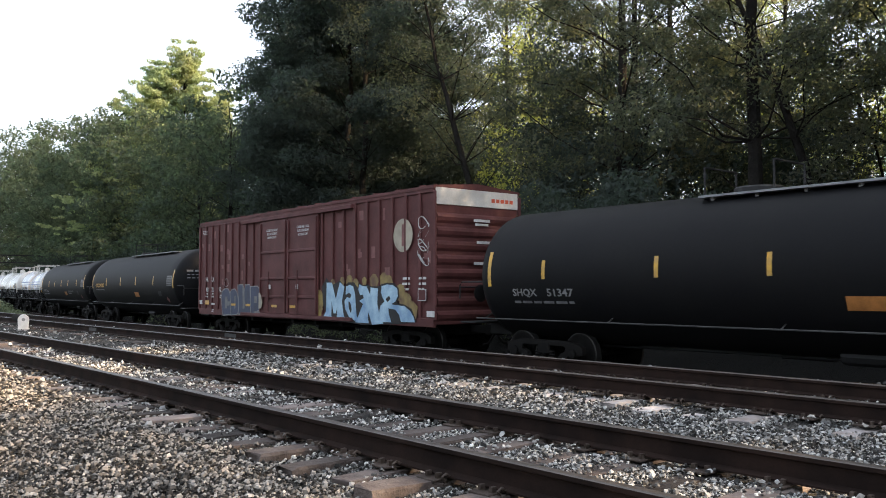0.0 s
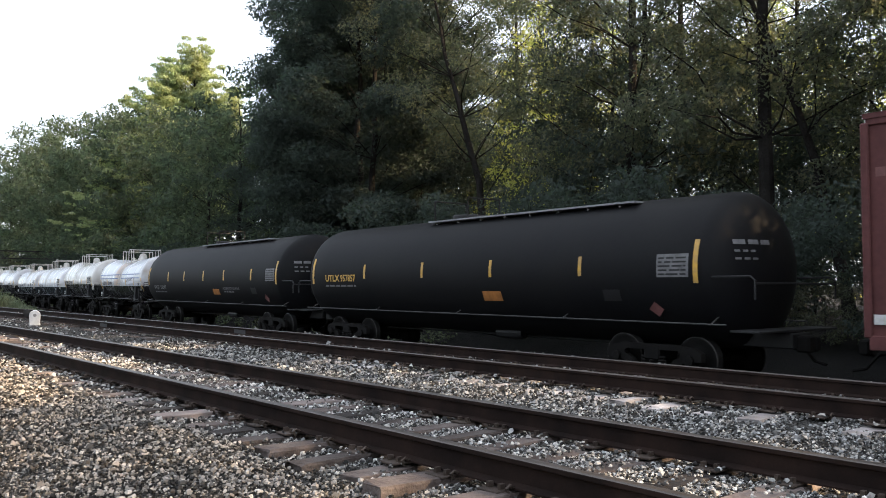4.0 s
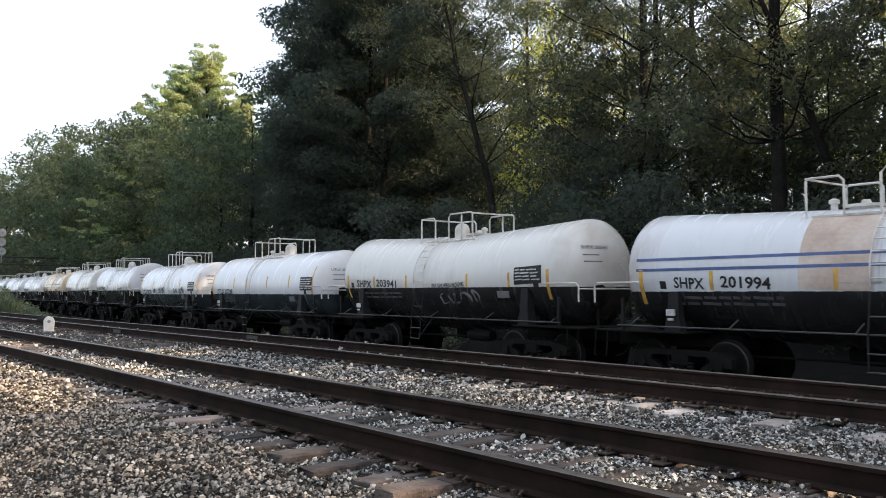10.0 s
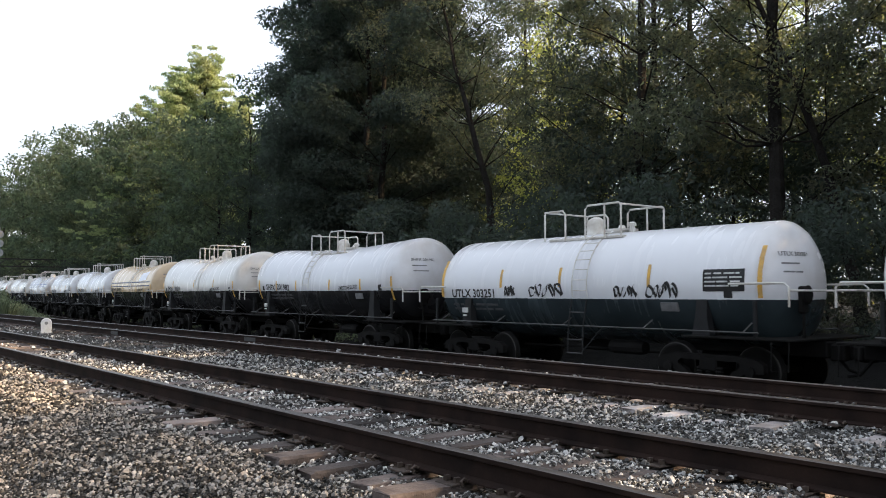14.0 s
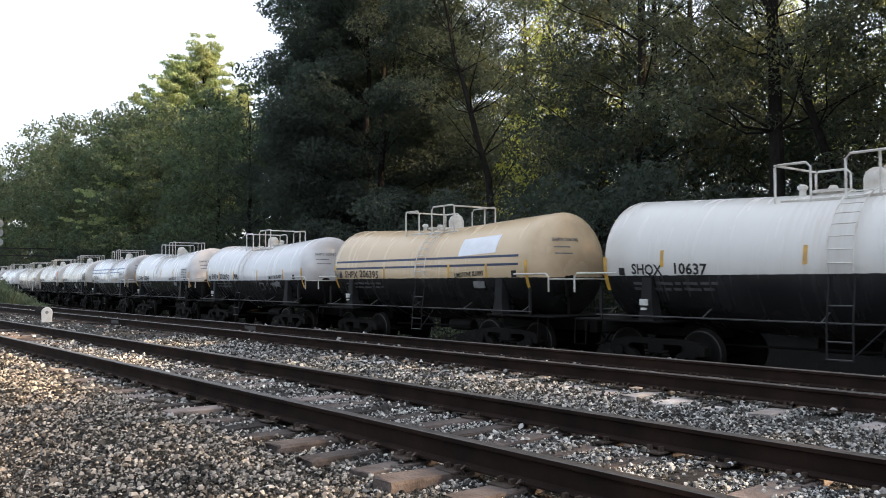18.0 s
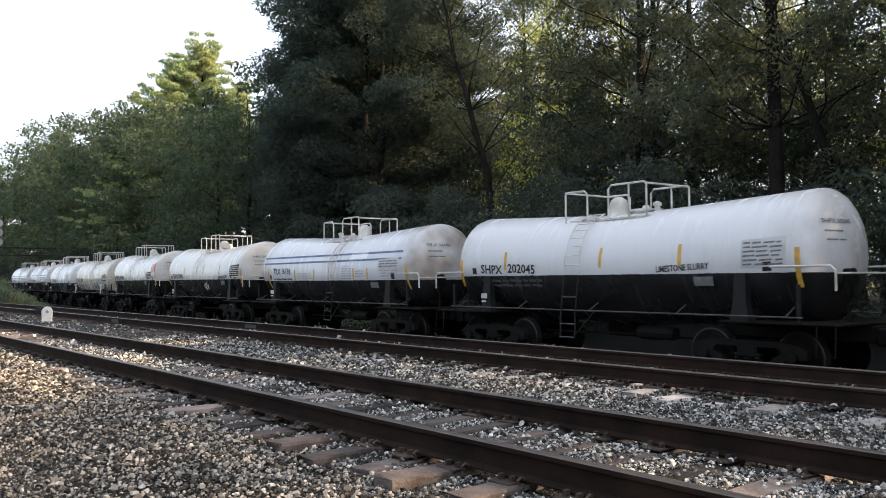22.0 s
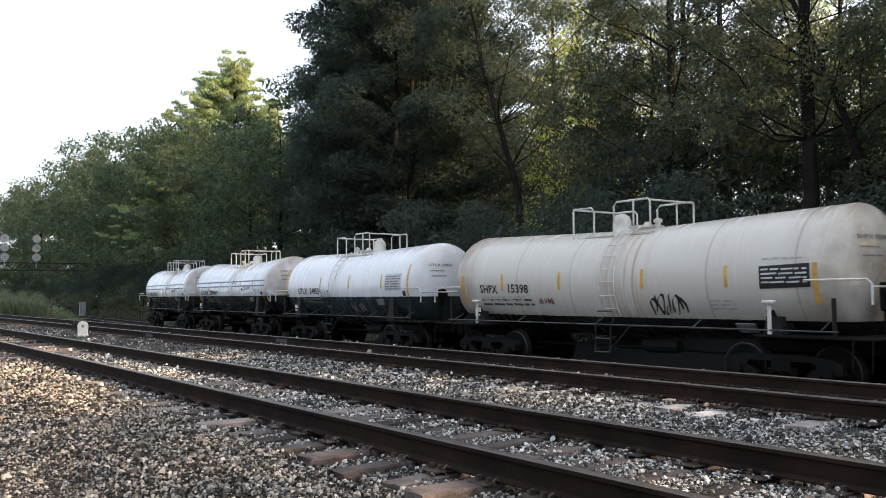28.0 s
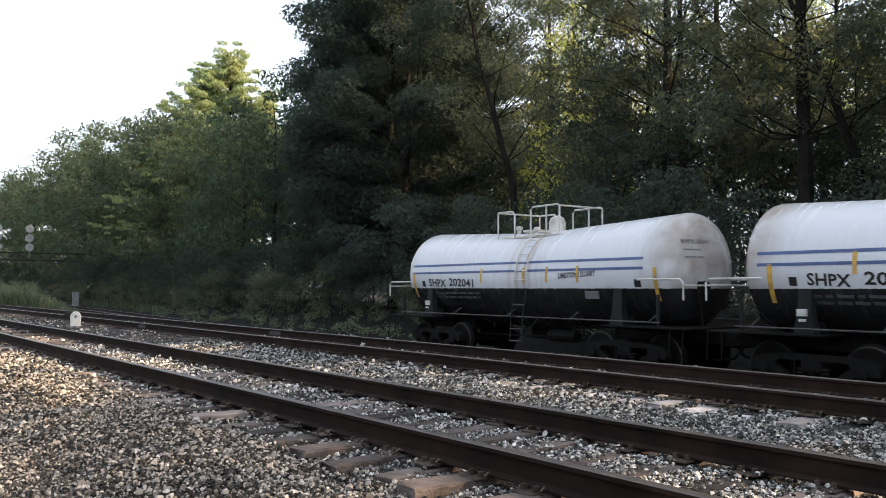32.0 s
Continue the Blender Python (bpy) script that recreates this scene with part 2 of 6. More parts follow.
    dark = mix_node(math_node("MULTIPLY_ADD", blot, 1.6, -0.5, True), lower, tuple(c * 2.2 + 0.006 for c in lower))
    col = mix_node(below, col, dark)
    ln.new(col, b.inputs["Base Color"])
    ln.new(math_node("MULTIPLY_ADD", grime, 0.35, 0.22), b.inputs["Roughness"])
    bp = n.new("ShaderNodeBump")
    bp.inputs["Strength"].default_value, bp.inputs["Distance"].default_value = 0.25, 0.02
    ln.new(noise_node(1.1, (1.6, 1, 1), 2, 3.0), bp.inputs["Height"])
    ln.new(bp.outputs[0], b.inputs["Normal"])
    return m


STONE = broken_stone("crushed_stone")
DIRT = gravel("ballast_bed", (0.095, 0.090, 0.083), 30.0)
PALEWOOD = shade("bleached_tie", (0.34, 0.32, 0.32), 0.8, var=0.4, scale=3, fine=30, bump=0.8, tint=(0.20, 0.17, 0.16), rand=0.6, depth=0.02)
WOOD = shade("weathered_tie", (0.090, 0.074, 0.068), 0.9, var=0.5, scale=3, fine=30, bump=0.8, tint=(0.038, 0.028, 0.025), rand=0.65, depth=0.02)
RAILSTEEL = shade("rusty_rail", (0.026, 0.016, 0.013), 0.85, 0.0, var=0.35, scale=3, fine=60, bump=0.2, tint=(0.013, 0.009, 0.008), spec=0.1)
RAILHEAD = shade("worn_rail_head", (0.12, 0.105, 0.095), 0.45, 0.8, var=0.3, scale=5, fine=80, bump=0.08)
PLATE = shade("rusty_plate", (0.07, 0.052, 0.042), 0.7, 0.3, var=0.4, scale=5, fine=60, bump=0.3, rand=0.3)
IRON = shade("grimy_iron", (0.008, 0.0074, 0.007), 0.8, 0.1, var=0.45, scale=3, fine=30, bump=0.3, spec=0.15)
RIM = shade("worn_wheel_rim", (0.045, 0.042, 0.04), 0.4, 0.8, var=0.2, scale=6, fine=60, bump=0.05)
TRUCKIRON = shade("dusty_cast_iron", (0.0095, 0.0086, 0.008), 0.85, 0.0, var=0.45, scale=3, fine=30, bump=0.3, spec=0.15)
LEGGREY = shade("grimy_grey_plate", (0.011, 0.0115, 0.0125), 0.7, 0.0, var=0.45, scale=4, fine=30, bump=0.2, tint=(0.008, 0.008, 0.009), spec=0.25)
WHITE = shade("white_rail_paint", (0.62, 0.62, 0.60), 0.5, 0, var=0.25, scale=3, fine=40, bump=0.1, tint=(0.42, 0.38, 0.33))
BLACKP = shade("black_tank_paint", (0.0055, 0.0056, 0.0066), 0.6, 0, var=0.35, scale=0.9, fine=12, bump=0.08, tint=(0.0085, 0.0085, 0.009), depth=0.02, spec=0.13)
SOOT = shade("black_fittings", (0.012, 0.012, 0.013), 0.6, 0, var=0.3, scale=3, fine=30, bump=0.1)
YELLOW = shade("yellow_reflector", (0.62, 0.36, 0.05), 0.45, 0, var=0.25, scale=6, fine=50, bump=0.05, tint=(0.42, 0.26, 0.09))
BLUE = shade("blue_stripe", (0.075, 0.115, 0.26), 0.5, 0, var=0.3, scale=4, fine=40, bump=0.05)
NAVY = shade("dark_stripe", (0.035, 0.05, 0.11), 0.5, 0, var=0.3, scale=4, fine=40, bump=0.05)
INK = shade("black_lettering", (0.012, 0.012, 0.013), 0.6, 0, var=0.2, scale=6, fine=40, bump=0.0)
FADEDWHITE = shade("dim_lettering", (0.24, 0.24, 0.24), 0.6, 0, var=0.3, scale=6, fine=40, bump=0.0)
FADEINK = shade("faint_lettering", (0.40, 0.40, 0.40), 0.7, 0, var=0.3, scale=6, fine=40, bump=0.0)
OLDPAINT = shade("stained_old_paint", (0.53, 0.45, 0.40), 0.5, 0, var=0.3, scale=1.6, fine=14, bump=0.05, tint=(0.42, 0.32, 0.26))
DIMINK = shade("soiled_lettering", (0.075, 0.075, 0.078), 0.7, 0, var=0.4, scale=6, fine=40, bump=0.0)
LIGHTPANEL = shade("pale_panel", (0.50, 0.51, 0.53), 0.55, 0, var=0.15, scale=4, fine=30, bump=0.0)
PINKWOOD = shade("worn_pale_tie", (0.20, 0.17, 0.16), 0.85, var=0.5, scale=4, fine=30, bump=0.8, tint=(0.12, 0.095, 0.088), rand=0.4, depth=0.02)
CHALK = shade("white_lettering", (0.55, 0.55, 0.54), 0.6, 0, var=0.3, scale=6, fine=40, bump=0.0)
GREYINK = shade("faded_lettering", (0.17, 0.17, 0.175), 0.7, 0, var=0.3, scale=6, fine=40, bump=0.0)
ORANGE = shade("orange_placard", (0.42, 0.17, 0.045), 0.6, 0, var=0.3, scale=5, fine=40, bump=0.0)
PALE = shade("pale_repaint", (0.76, 0.78, 0.84), 0.42, 0, var=0.1, scale=3, fine=30, bump=0.05)
REDTAG = shade("red_spray", (0.55, 0.10, 0.05), 0.6, 0, var=0.2, scale=6, fine=40, bump=0.0)
BOXRED = shade("oxide_red_paint", (0.105, 0.038, 0.037), 0.65, 0, var=0.35, scale=1.4, fine=14, bump=0.12, tint=(0.075, 0.026, 0.025), spec=0.25)
PATCHRED = shade("faded_red_patch", (0.20, 0.085, 0.08), 0.6, 0, var=0.3, scale=5, fine=40, bump=0.05)
ENDWHITE = shade("dirty_white_panel", (0.62, 0.60, 0.56), 0.55, 0, var=0.25, scale=2, fine=30, bump=0.05)
EMBLEM = shade("faded_disc", (0.37, 0.33, 0.26), 0.6, 0, var=0.3, scale=3, fine=40, bump=0.05)
SKYBLUE = shade("light_blue_spray", (0.36, 0.52, 0.62), 0.5, 0, var=0.25, scale=2.5, fine=20, bump=0.0, tint=(0.17, 0.30, 0.48))
OLIVE = shade("olive_spray", (0.25, 0.19, 0.06), 0.6, 0, var=0.35, scale=3.5, fine=20, bump=0.0, tint=(0.13, 0.075, 0.045))
DEEPBLUE = shade("deep_blue_spray", (0.022, 0.034, 0.080), 0.5, 0, var=0.4, scale=3, fine=20, bump=0.0)
HANDRAIL = shade("dull_handrail", (0.075, 0.075, 0.075), 0.6, 0.3, var=0.3, scale=3, fine=40, bump=0.1)
GREYPOST = shade("grey_cabinet", (0.24, 0.25, 0.26), 0.6, 0, var=0.25, scale=3, fine=40, bump=0.1)
BARK = shade("bark", (0.022, 0.020, 0.018), 0.95, 0, var=0.5, scale=1.5, fine=14, bump=1.0, tint=(0.012, 0.011, 0.010), depth=0.05, spec=0.1)
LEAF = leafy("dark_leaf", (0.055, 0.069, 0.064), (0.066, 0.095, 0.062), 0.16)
ROWLEAF = leafy("row_leaf", (0.055, 0.073, 0.062), (0.14, 0.19, 0.09), 0.45)
WEED = leafy("pale_weed", (0.15, 0.175, 0.12), (0.16, 0.19, 0.09))
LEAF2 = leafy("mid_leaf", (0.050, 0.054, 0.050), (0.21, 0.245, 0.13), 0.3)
# sunlight is painted in: yellower, brighter leaf colour for trees behind the front row
SUNLEAF = leafy("sun_tinted_leaf", (0.16, 0.19, 0.07), (0.55, 0.62, 0.16))
# the conifer's sunlit look is likewise put into a paler leaf colour
LEAF3 = leafy("sun_tinted_needle", (0.27, 0.33, 0.19), (0.36, 0.43, 0.16))
GRASS = leafy("grass_blade", (0.085, 0.10, 0.065), (0.11, 0.13, 0.06))
DISCWHITE = shade("gantry_disc", (0.30, 0.31, 0.32), 0.5, 0, var=0.2, scale=3, fine=30, bump=0.05)
SIGNALWHITE = shade("signal_disc", (0.68, 0.69, 0.70), 0.5, 0, var=0.2, scale=3, fine=30, bump=0.05)
TANKW = tank_paint("white_tank", (0.64, 0.65, 0.68), (0.012, 0.012, 0.013), -0.10, 0.22, 0.0, 0.5)
TANKS = tank_paint("striped_tank", (0.62, 0.64, 0.68), (0.013, 0.013, 0.014), -0.18, 0.32, 0.75, 1.0, rust_x=0.35)
TANKU = tank_paint("bright_tank", (0.69, 0.70, 0.73), (0.020, 0.028, 0.032), -0.26, 0.14, 0.0, 0.35)
TANKC = tank_paint("cream_tank", (0.55, 0.52, 0.475), (0.010, 0.010, 0.010), -0.70, 0.45, 0.95, 1.0, rust_x=0.6, seams=0.35, half=5.25)
TANKB = tank_paint("beige_tank", (0.62, 0.48, 0.32), (0.010, 0.010, 0.010), -0.10, 0.25, 0.3, 0.6)
TANKY = tank_paint("ivory_tank", (0.65, 0.64, 0.62), (0.013, 0.013, 0.014), -0.10, 0.30, 0.25, 0.5)


# ---- building helpers ----
def solid(name, verts, faces, material, smooth=False):
    me = bpy.data.meshes.new(name)
    verts, faces = np.asarray(verts, dtype=np.float32), np.asarray(faces, dtype=np.int32)
    k = faces.shape[1]
    me.vertices.add(len(verts)), me.loops.add(faces.size), me.polygons.add(len(faces))
    me.vertices.foreach_set("co", verts.ravel())
    me.loops.foreach_set("vertex_index", faces.ravel())
    me.polygons.foreach_set("loop_start", np.arange(0, faces.size, k, dtype=np.int32))
    me.polygons.foreach_set("use_smooth", np.full(len(faces), smooth))
    me.materials.append(material)
    me.update(calc_edges=True)
    return me


def mesh_of(name, bm, material, smooth=False):
    me = bpy.data.meshes.new(name)
    bmesh.ops.recalc_face_normals(bm, faces=bm.faces[:])
    if smooth:
        for f in bm.faces:
            f.smooth = True
    bm.to_mesh(me)
    bm.free()
    for mt in material if isinstance(material, (list, tuple)) else (material,):
        me.materials.append(mt)
    return me


def part(name, bm, material, parent, label="", smooth=False, at=None):
    """One mesh object under a thing or a part; bm: a bmesh or a ready mesh."""
    me = bm if isinstance(bm, bpy.types.Mesh) else mesh_of(name, bm, material, smooth)
    ob = new(name, me)
    ob.parent = parent
    if at:
        ob.location = at
    if label:
        ob["label"] = label
    return ob


def thing(name, label, category, group="", kind=""):
    return tagged(new(name), label, category, group, kind)


def box(bm, x0, x1, y0, y1, z0, z1, bevel=0.0):
    vs = [bm.verts.new(p) for p in ((x0, y0, z0), (x1, y0, z0), (x1, y1, z0), (x0, y1, z0), (x0, y0, z1), (x1, y0, z1), (x1, y1, z1), (x0, y1, z1))]
    fs = [bm.faces.new([vs[i] for i in q]) for q in ((3, 2, 1, 0), (4, 5, 6, 7), (0, 1, 5, 4), (1, 2, 6, 5), (2, 3, 7, 6), (3, 0, 4, 7))]
    if bevel:
        es = {e for f in fs for e in f.edges}
        bmesh.ops.bevel(bm, geom=list(es), offset=bevel, segments=1, affect="EDGES")
    return bm


def boxed(*a, bevel=0.0):
    return box(bmesh.new(), *a, bevel=bevel)


def tube(bm, pts, radii, sides=6, cap=True):
    """A round bar along a line of points."""
    pts = [Vector(p) for p in pts]
    radii = radii if isinstance(radii, (list, tuple)) else [radii] * len(pts)
    rings, up = [], Vector((0.31, 0.2, 0.93))
    for i, p in enumerate(pts):
        d = (pts[min(i + 1, len(pts) - 1)] - pts[max(i - 1, 0)]).normalized()
        a = d.cross(up if abs(d.dot(up)) < 0.95 else Vector((1, 0, 0))).normalized()
        c = d.cross(a)
        rings.append([bm.verts.new(p + (a * math.cos(6.2832 * k / sides) + c * math.sin(6.2832 * k / sides)) * radii[i]) for k in range(sides)])
    for r0, r1 in zip(rings, rings[1:]):
        for k in range(sides):
            bm.faces.new((r0[k], r0[(k + 1) % sides], r1[(k + 1) % sides], r1[k]))
    if cap:
        bm.faces.new(rings[0][::-1]), bm.faces.new(rings[-1])
    return bm


def lathe(bm, profile, axis, origin=(0, 0, 0), sides=16):
    """Turns (along, radius) pairs round the x, y or z axis."""
    o, rings = Vector(origin), []
    ax = "xyz".index(axis)
    for a, r in profile:
        ring = []
        for k in range(sides):
            v = [0, 0, 0]
            v[ax], v[(ax + 1) % 3], v[(ax + 2) % 3] = a, r * math.cos(6.2832 * k / sides), r * math.sin(6.2832 * k / sides)
            ring.append(bm.verts.new(o + Vector(v)))
        rings.append(ring)
    for r0, r1 in zip(rings, rings[1:]):
        for k in range(sides):
            bm.faces.new((r0[k], r0[(k + 1) % sides], r1[(k + 1) % sides], r1[k]))
    bm.faces.new(rings[0][::-1]), bm.faces.new(rings[-1])
    return bm


GLYPHS = {}


def lettering(text):
    """Flat letters of height about 0.7 as vertices and faces; kept for use again."""
    if text not in GLYPHS:
        cu = bpy.data.curves.new("letters", "FONT")
        cu.body, cu.resolution_u, cu.offset = text, 2, 0.024
        ob = new("letters", cu)
        me = bpy.data.meshes.new_from_object(ob.evaluated_get(bpy.context.evaluated_depsgraph_get()))
        GLYPHS[text] = ([tuple(v.co) for v in me.vertices], [tuple(p.vertices) for p in me.polygons])
        bpy.data.objects.remove(ob), bpy.data.curves.remove(cu), bpy.data.meshes.remove(me)
    return GLYPHS[text]


# ---- the tracks' lines ----
RAIL_TOP = 0.20
NEAR_RAILS, MID_RAILS = (3.605, 5.11), (7.88, 9.385)
FAR_TOP = -0.61
KNOT_X = (-400.0, -230.0, -160.0, -110.0, -75.0, -50.0, -30.0, -12.0, 10.0, 60.0)
KNOT_S = (0.02, 0.02, 0.0334, -0.0297, -0.0929, -0.1034, -0.0597, -0.0349, -0.0034, -0.0034)
LINE_X = np.linspace(-400, 60, 2301)
_sl = np.interp(LINE_X, KNOT_X, KNOT_S)
LINE_Y = np.concatenate([[0], np.cumsum((_sl[1:] + _sl[:-1]) / 2 * np.diff(LINE_X))])
LINE_Y += 14.3 - np.interp(0, LINE_X, LINE_Y)
LINE_L = np.concatenate([[0], np.cumsum(np.hypot(np.diff(LINE_X), np.diff(LINE_Y)))])
LINE_L -= np.interp(0, LINE_X, LINE_L)


def far_y(x):
    return np.interp(x, LINE_X, LINE_Y)


def on_line(s):
    return float(np.interp(s, LINE_L, LINE_X)), float(np.interp(s, LINE_L, LINE_Y))


def ground_z(x, y):
    """Height of the ground: the raised bed of two tracks, the lower third track, the wood's floor."""
    x, y = np.asarray(x, float), np.asarray(y, float)
    c = far_y(x)
    foot = np.minimum(c - 2.3, 12.6)
    z = np.interp(y, [-400, -6, 0.4, 1.6, 2.7, 3.5, 4.2, 10.9], [-0.5, -0.42, -0.36, -0.24, -0.06, -0.045, -0.04, -0.04])
    z = z - 0.02 * np.exp(-(((y - 2.9) / 0.45) ** 2)) * np.clip((x + 7.0) / 1.5, 0, 1)
    z = np.where(y > 10.9, -0.035 - 0.77 * np.clip((y - 10.9) / np.maximum(foot - 10.9, 0.6), 0, 1), z)
    back = y - (c + 2.2)
    z = np.where(back > 0, -0.80 + np.clip(back / 3.0, 0, 1) * 0.7 + np.clip(back / 40, 0, 1) * 0.8, z)
    mound = 0.20 * np.exp(-(((x + 12.5) / 3.2) ** 2) - (((y - 2.1) / 0.55) ** 2)) + 0.10 * np.exp(-(((x + 7.0) / 2.5) ** 2) - (((y - 2.3) / 0.6) ** 2))
    dip = -0.07 * np.exp(-(((y - 6.5) / 0.7) ** 2)) - 0.05 * np.exp(-(((y - 1.2) / 0.5) ** 2))
    wob = 0.03 * np.sin(x * 1.7 + y * 2.3) * np.sin(y * 1.9 - x * 0.6)
    return z + mound + dip + np.where((y > 2.9) & (y < 10.9), wob * 0.25, wob)


def make_ground():
    xs = np.unique(np.concatenate([np.linspace(-2500, -200, 24), np.arange(-200, -40, 4.0), np.arange(-40, -18, 0.8), np.arange(-18, 6, 0.25), np.arange(6, 40, 3.0), np.linspace(40, 2500, 20)]))
    ys = np.unique(np.concatenate([np.linspace(-2500, -20, 16), np.arange(-20, -1, 2.0), np.arange(-1, 13, 0.2), np.arange(13, 40, 0.8), np.linspace(40, 2500, 24)]))
    gx, gy = np.meshgrid(xs, ys)
    v = np.stack([gx, gy, ground_z(gx, gy)], -1).reshape(-1, 3)
    n = len(xs)
    i = (np.arange(len(ys) - 1)[:, None] * n + np.arange(n - 1)).ravel()
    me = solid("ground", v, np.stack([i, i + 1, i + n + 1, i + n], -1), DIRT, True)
    tagged(new("ground", me), "grey crushed-stone and dirt ground round the tracks", "ground", kind="structure")


RAIL_PROFILE = ((-0.07, 0.0), (0.07, 0.0), (0.07, 0.012), (0.012, 0.03), (0.012, 0.135), (0.037, 0.145), (0.037, 0.172), (0.028, 0.18), (-0.028, 0.18), (-0.037, 0.172), (-0.037, 0.145), (-0.012, 0.135), (-0.012, 0.03), (-0.07, 0.012))


def rail_bar(pts):
    """A rail of the usual section along a line; the head is worn bright."""
    bm, rings = bmesh.new(), []
    for i, p in enumerate(pts):
        d = Vector(pts[min(i + 1, len(pts) - 1)]) - Vector(pts[max(i - 1, 0)])
        side = Vector((-d.y, d.x, 0)).normalized()
        rings.append([bm.verts.new(Vector(p) + side * a + Vector((0, 0, b))) for a, b in RAIL_PROFILE])
    k = len(RAIL_PROFILE)
    for r0, r1 in zip(rings, rings[1:]):
        for j in range(k):
            f = bm.faces.new((r0[j], r0[(j + 1) % k], r1[(j + 1) % k], r1[j]))
            f.material_index = 1 if j in (6, 7, 8) else 0
    bm.faces.new(rings[0]), bm.faces.new(rings[-1][::-1])
    return mesh_of("rail", bm, (RAILSTEEL, RAILHEAD))


def tie_mesh(seed, length=2.6, mt=None):
    r = random.Random(seed)
    bm = boxed(-0.115, 0.115, -length / 2, length / 2, -0.16, 0.0, bevel=0.012)
    for v in bm.verts:
        v.co += Vector((r.uniform(-0.008, 0.008), r.uniform(-0.03, 0.03), r.uniform(-0.012, 0.004)))
    return mesh_of("tie", bm, mt or WOOD)


def seat_mesh():
    """Tie plate with four spikes and the spring anchor at the rail's foot."""
    bm = boxed(-0.09, 0.09, -0.17, 0.17, 0.0, 0.016, bevel=0.004)
    for sx in (-0.05, 0.05):
        for sy in (-0.095, 0.095):
            box(bm, sx - 0.013, sx + 0.013, sy - 0.02, sy + 0.02, 0.016, 0.05)
    tube(bm, [(0.12, -0.10, 0.0), (0.125, -0.125, 0.04), (0.13, -0.10, 0.055), (0.12, -0.05, 0.03)], 0.011, 5)
    return mesh_of("tie_plate", bm, PLATE)


TIES = [tie_mesh(i) for i in range(6)]
PALE_TIES = [tie_mesh(i, 2.7, PALEWOOD) for i in range(6)]
WORN_TIES = [tie_mesh(i, 2.55, PINKWOOD) for i in range(3)]
SEAT = seat_mesh()


TIE_SPOTS = {}


def straight_track(label, rails, x_far, joints):
    t = thing("railway_track", label, "railway track", "railway tracks", "structure")
    for y in rails:
        pts = [(x, y + 0.006 * math.sin(x * 0.21 + y), RAIL_TOP - 0.18) for x in np.concatenate([np.arange(-170, -40, 8.0), np.arange(-40, 30, 2.0)])]
        part("rail", rail_bar(pts), None, t)
    mid, r = sum(rails) / 2, random.Random(int(rails[0] * 100))
    x, i = 4.0, 0
    spots = TIE_SPOTS.setdefault(round(mid, 2), [])
    while x > x_far:
        spots.append(x)
        pick = r.randrange(6)
        o = part("tie", (WORN_TIES[pick % 3] if (i * 7) % 10 < 3 and not -7.0 < x < -3.0 else TIES[pick]) if mid < 6 else PALE_TIES[pick] if x > -13 else TIES[pick], None, t)
        i += 1
        o.matrix_basis = pose(x, mid + r.uniform(-0.13, 0.13), (0.004 if mid < 6 else -0.026) + r.uniform(-0.022, 0.008), r.uniform(-1.0, 1.0), r.uniform(-2, 2), r.uniform(-3.2, 3.2))
        if x > -19:
            for y in rails:
                o = part("tie_plate", SEAT, None, t)
                o.matrix_basis = pose(x, y, -0.004, rz=180 if y > mid else 0)
        x -= 0.505 + r.uniform(-0.03, 0.03)
    for x, y in joints:
        bm = bmesh.new()
        for s in (-1, 1):
            box(bm, -0.3, 0.3, s * 0.016 - 0.012, s * 0.016 + 0.012, 0.035, 0.13, bevel=0.004)
            for k in range(6):
                lathe(bm, [(0, 0.018), (0.02, 0.018), (0.03, 0.01)], "y", (-0.24 + k * 0.096, s * 0.03, 0.085), 6)
        part("joint_bar", bm, HANDRAIL, t, "grey bolted joint bar", at=(x, y, RAIL_TOP - 0.18))
    return t


def curved_track():
    t = thing("railway_track", "lower dark railway track that carries the passing train", "railway track", "railway tracks", "structure")
    s = np.concatenate([np.arange(-260, -60, 6.0), np.arange(-60, 34, 2.5)])
    for side in (-0.7525, 0.7525):
        pts = []
        for q in s:
            x, y = on_line(q)
            x2, y2 = on_line(q + 0.5)
            d = Vector((y - y2, x2 - x, 0)).normalized() * side
            pts.append((x + d.x, y + d.y, FAR_TOP - 0.18))
        part("rail", rail_bar(pts), None, t)
    r, q = random.Random(5), 12.0
    while q > -95:
        x, y = on_line(q)
        x2, y2 = on_line(q + 0.5)
        o = part("tie", TIES[r.randrange(6)], None, t)
        o.matrix_basis = pose(x, y, FAR_TOP - 0.18, rz=math.degrees(math.atan2(y2 - y, x2 - x)) + r.uniform(-1, 1))
        q -= 0.53


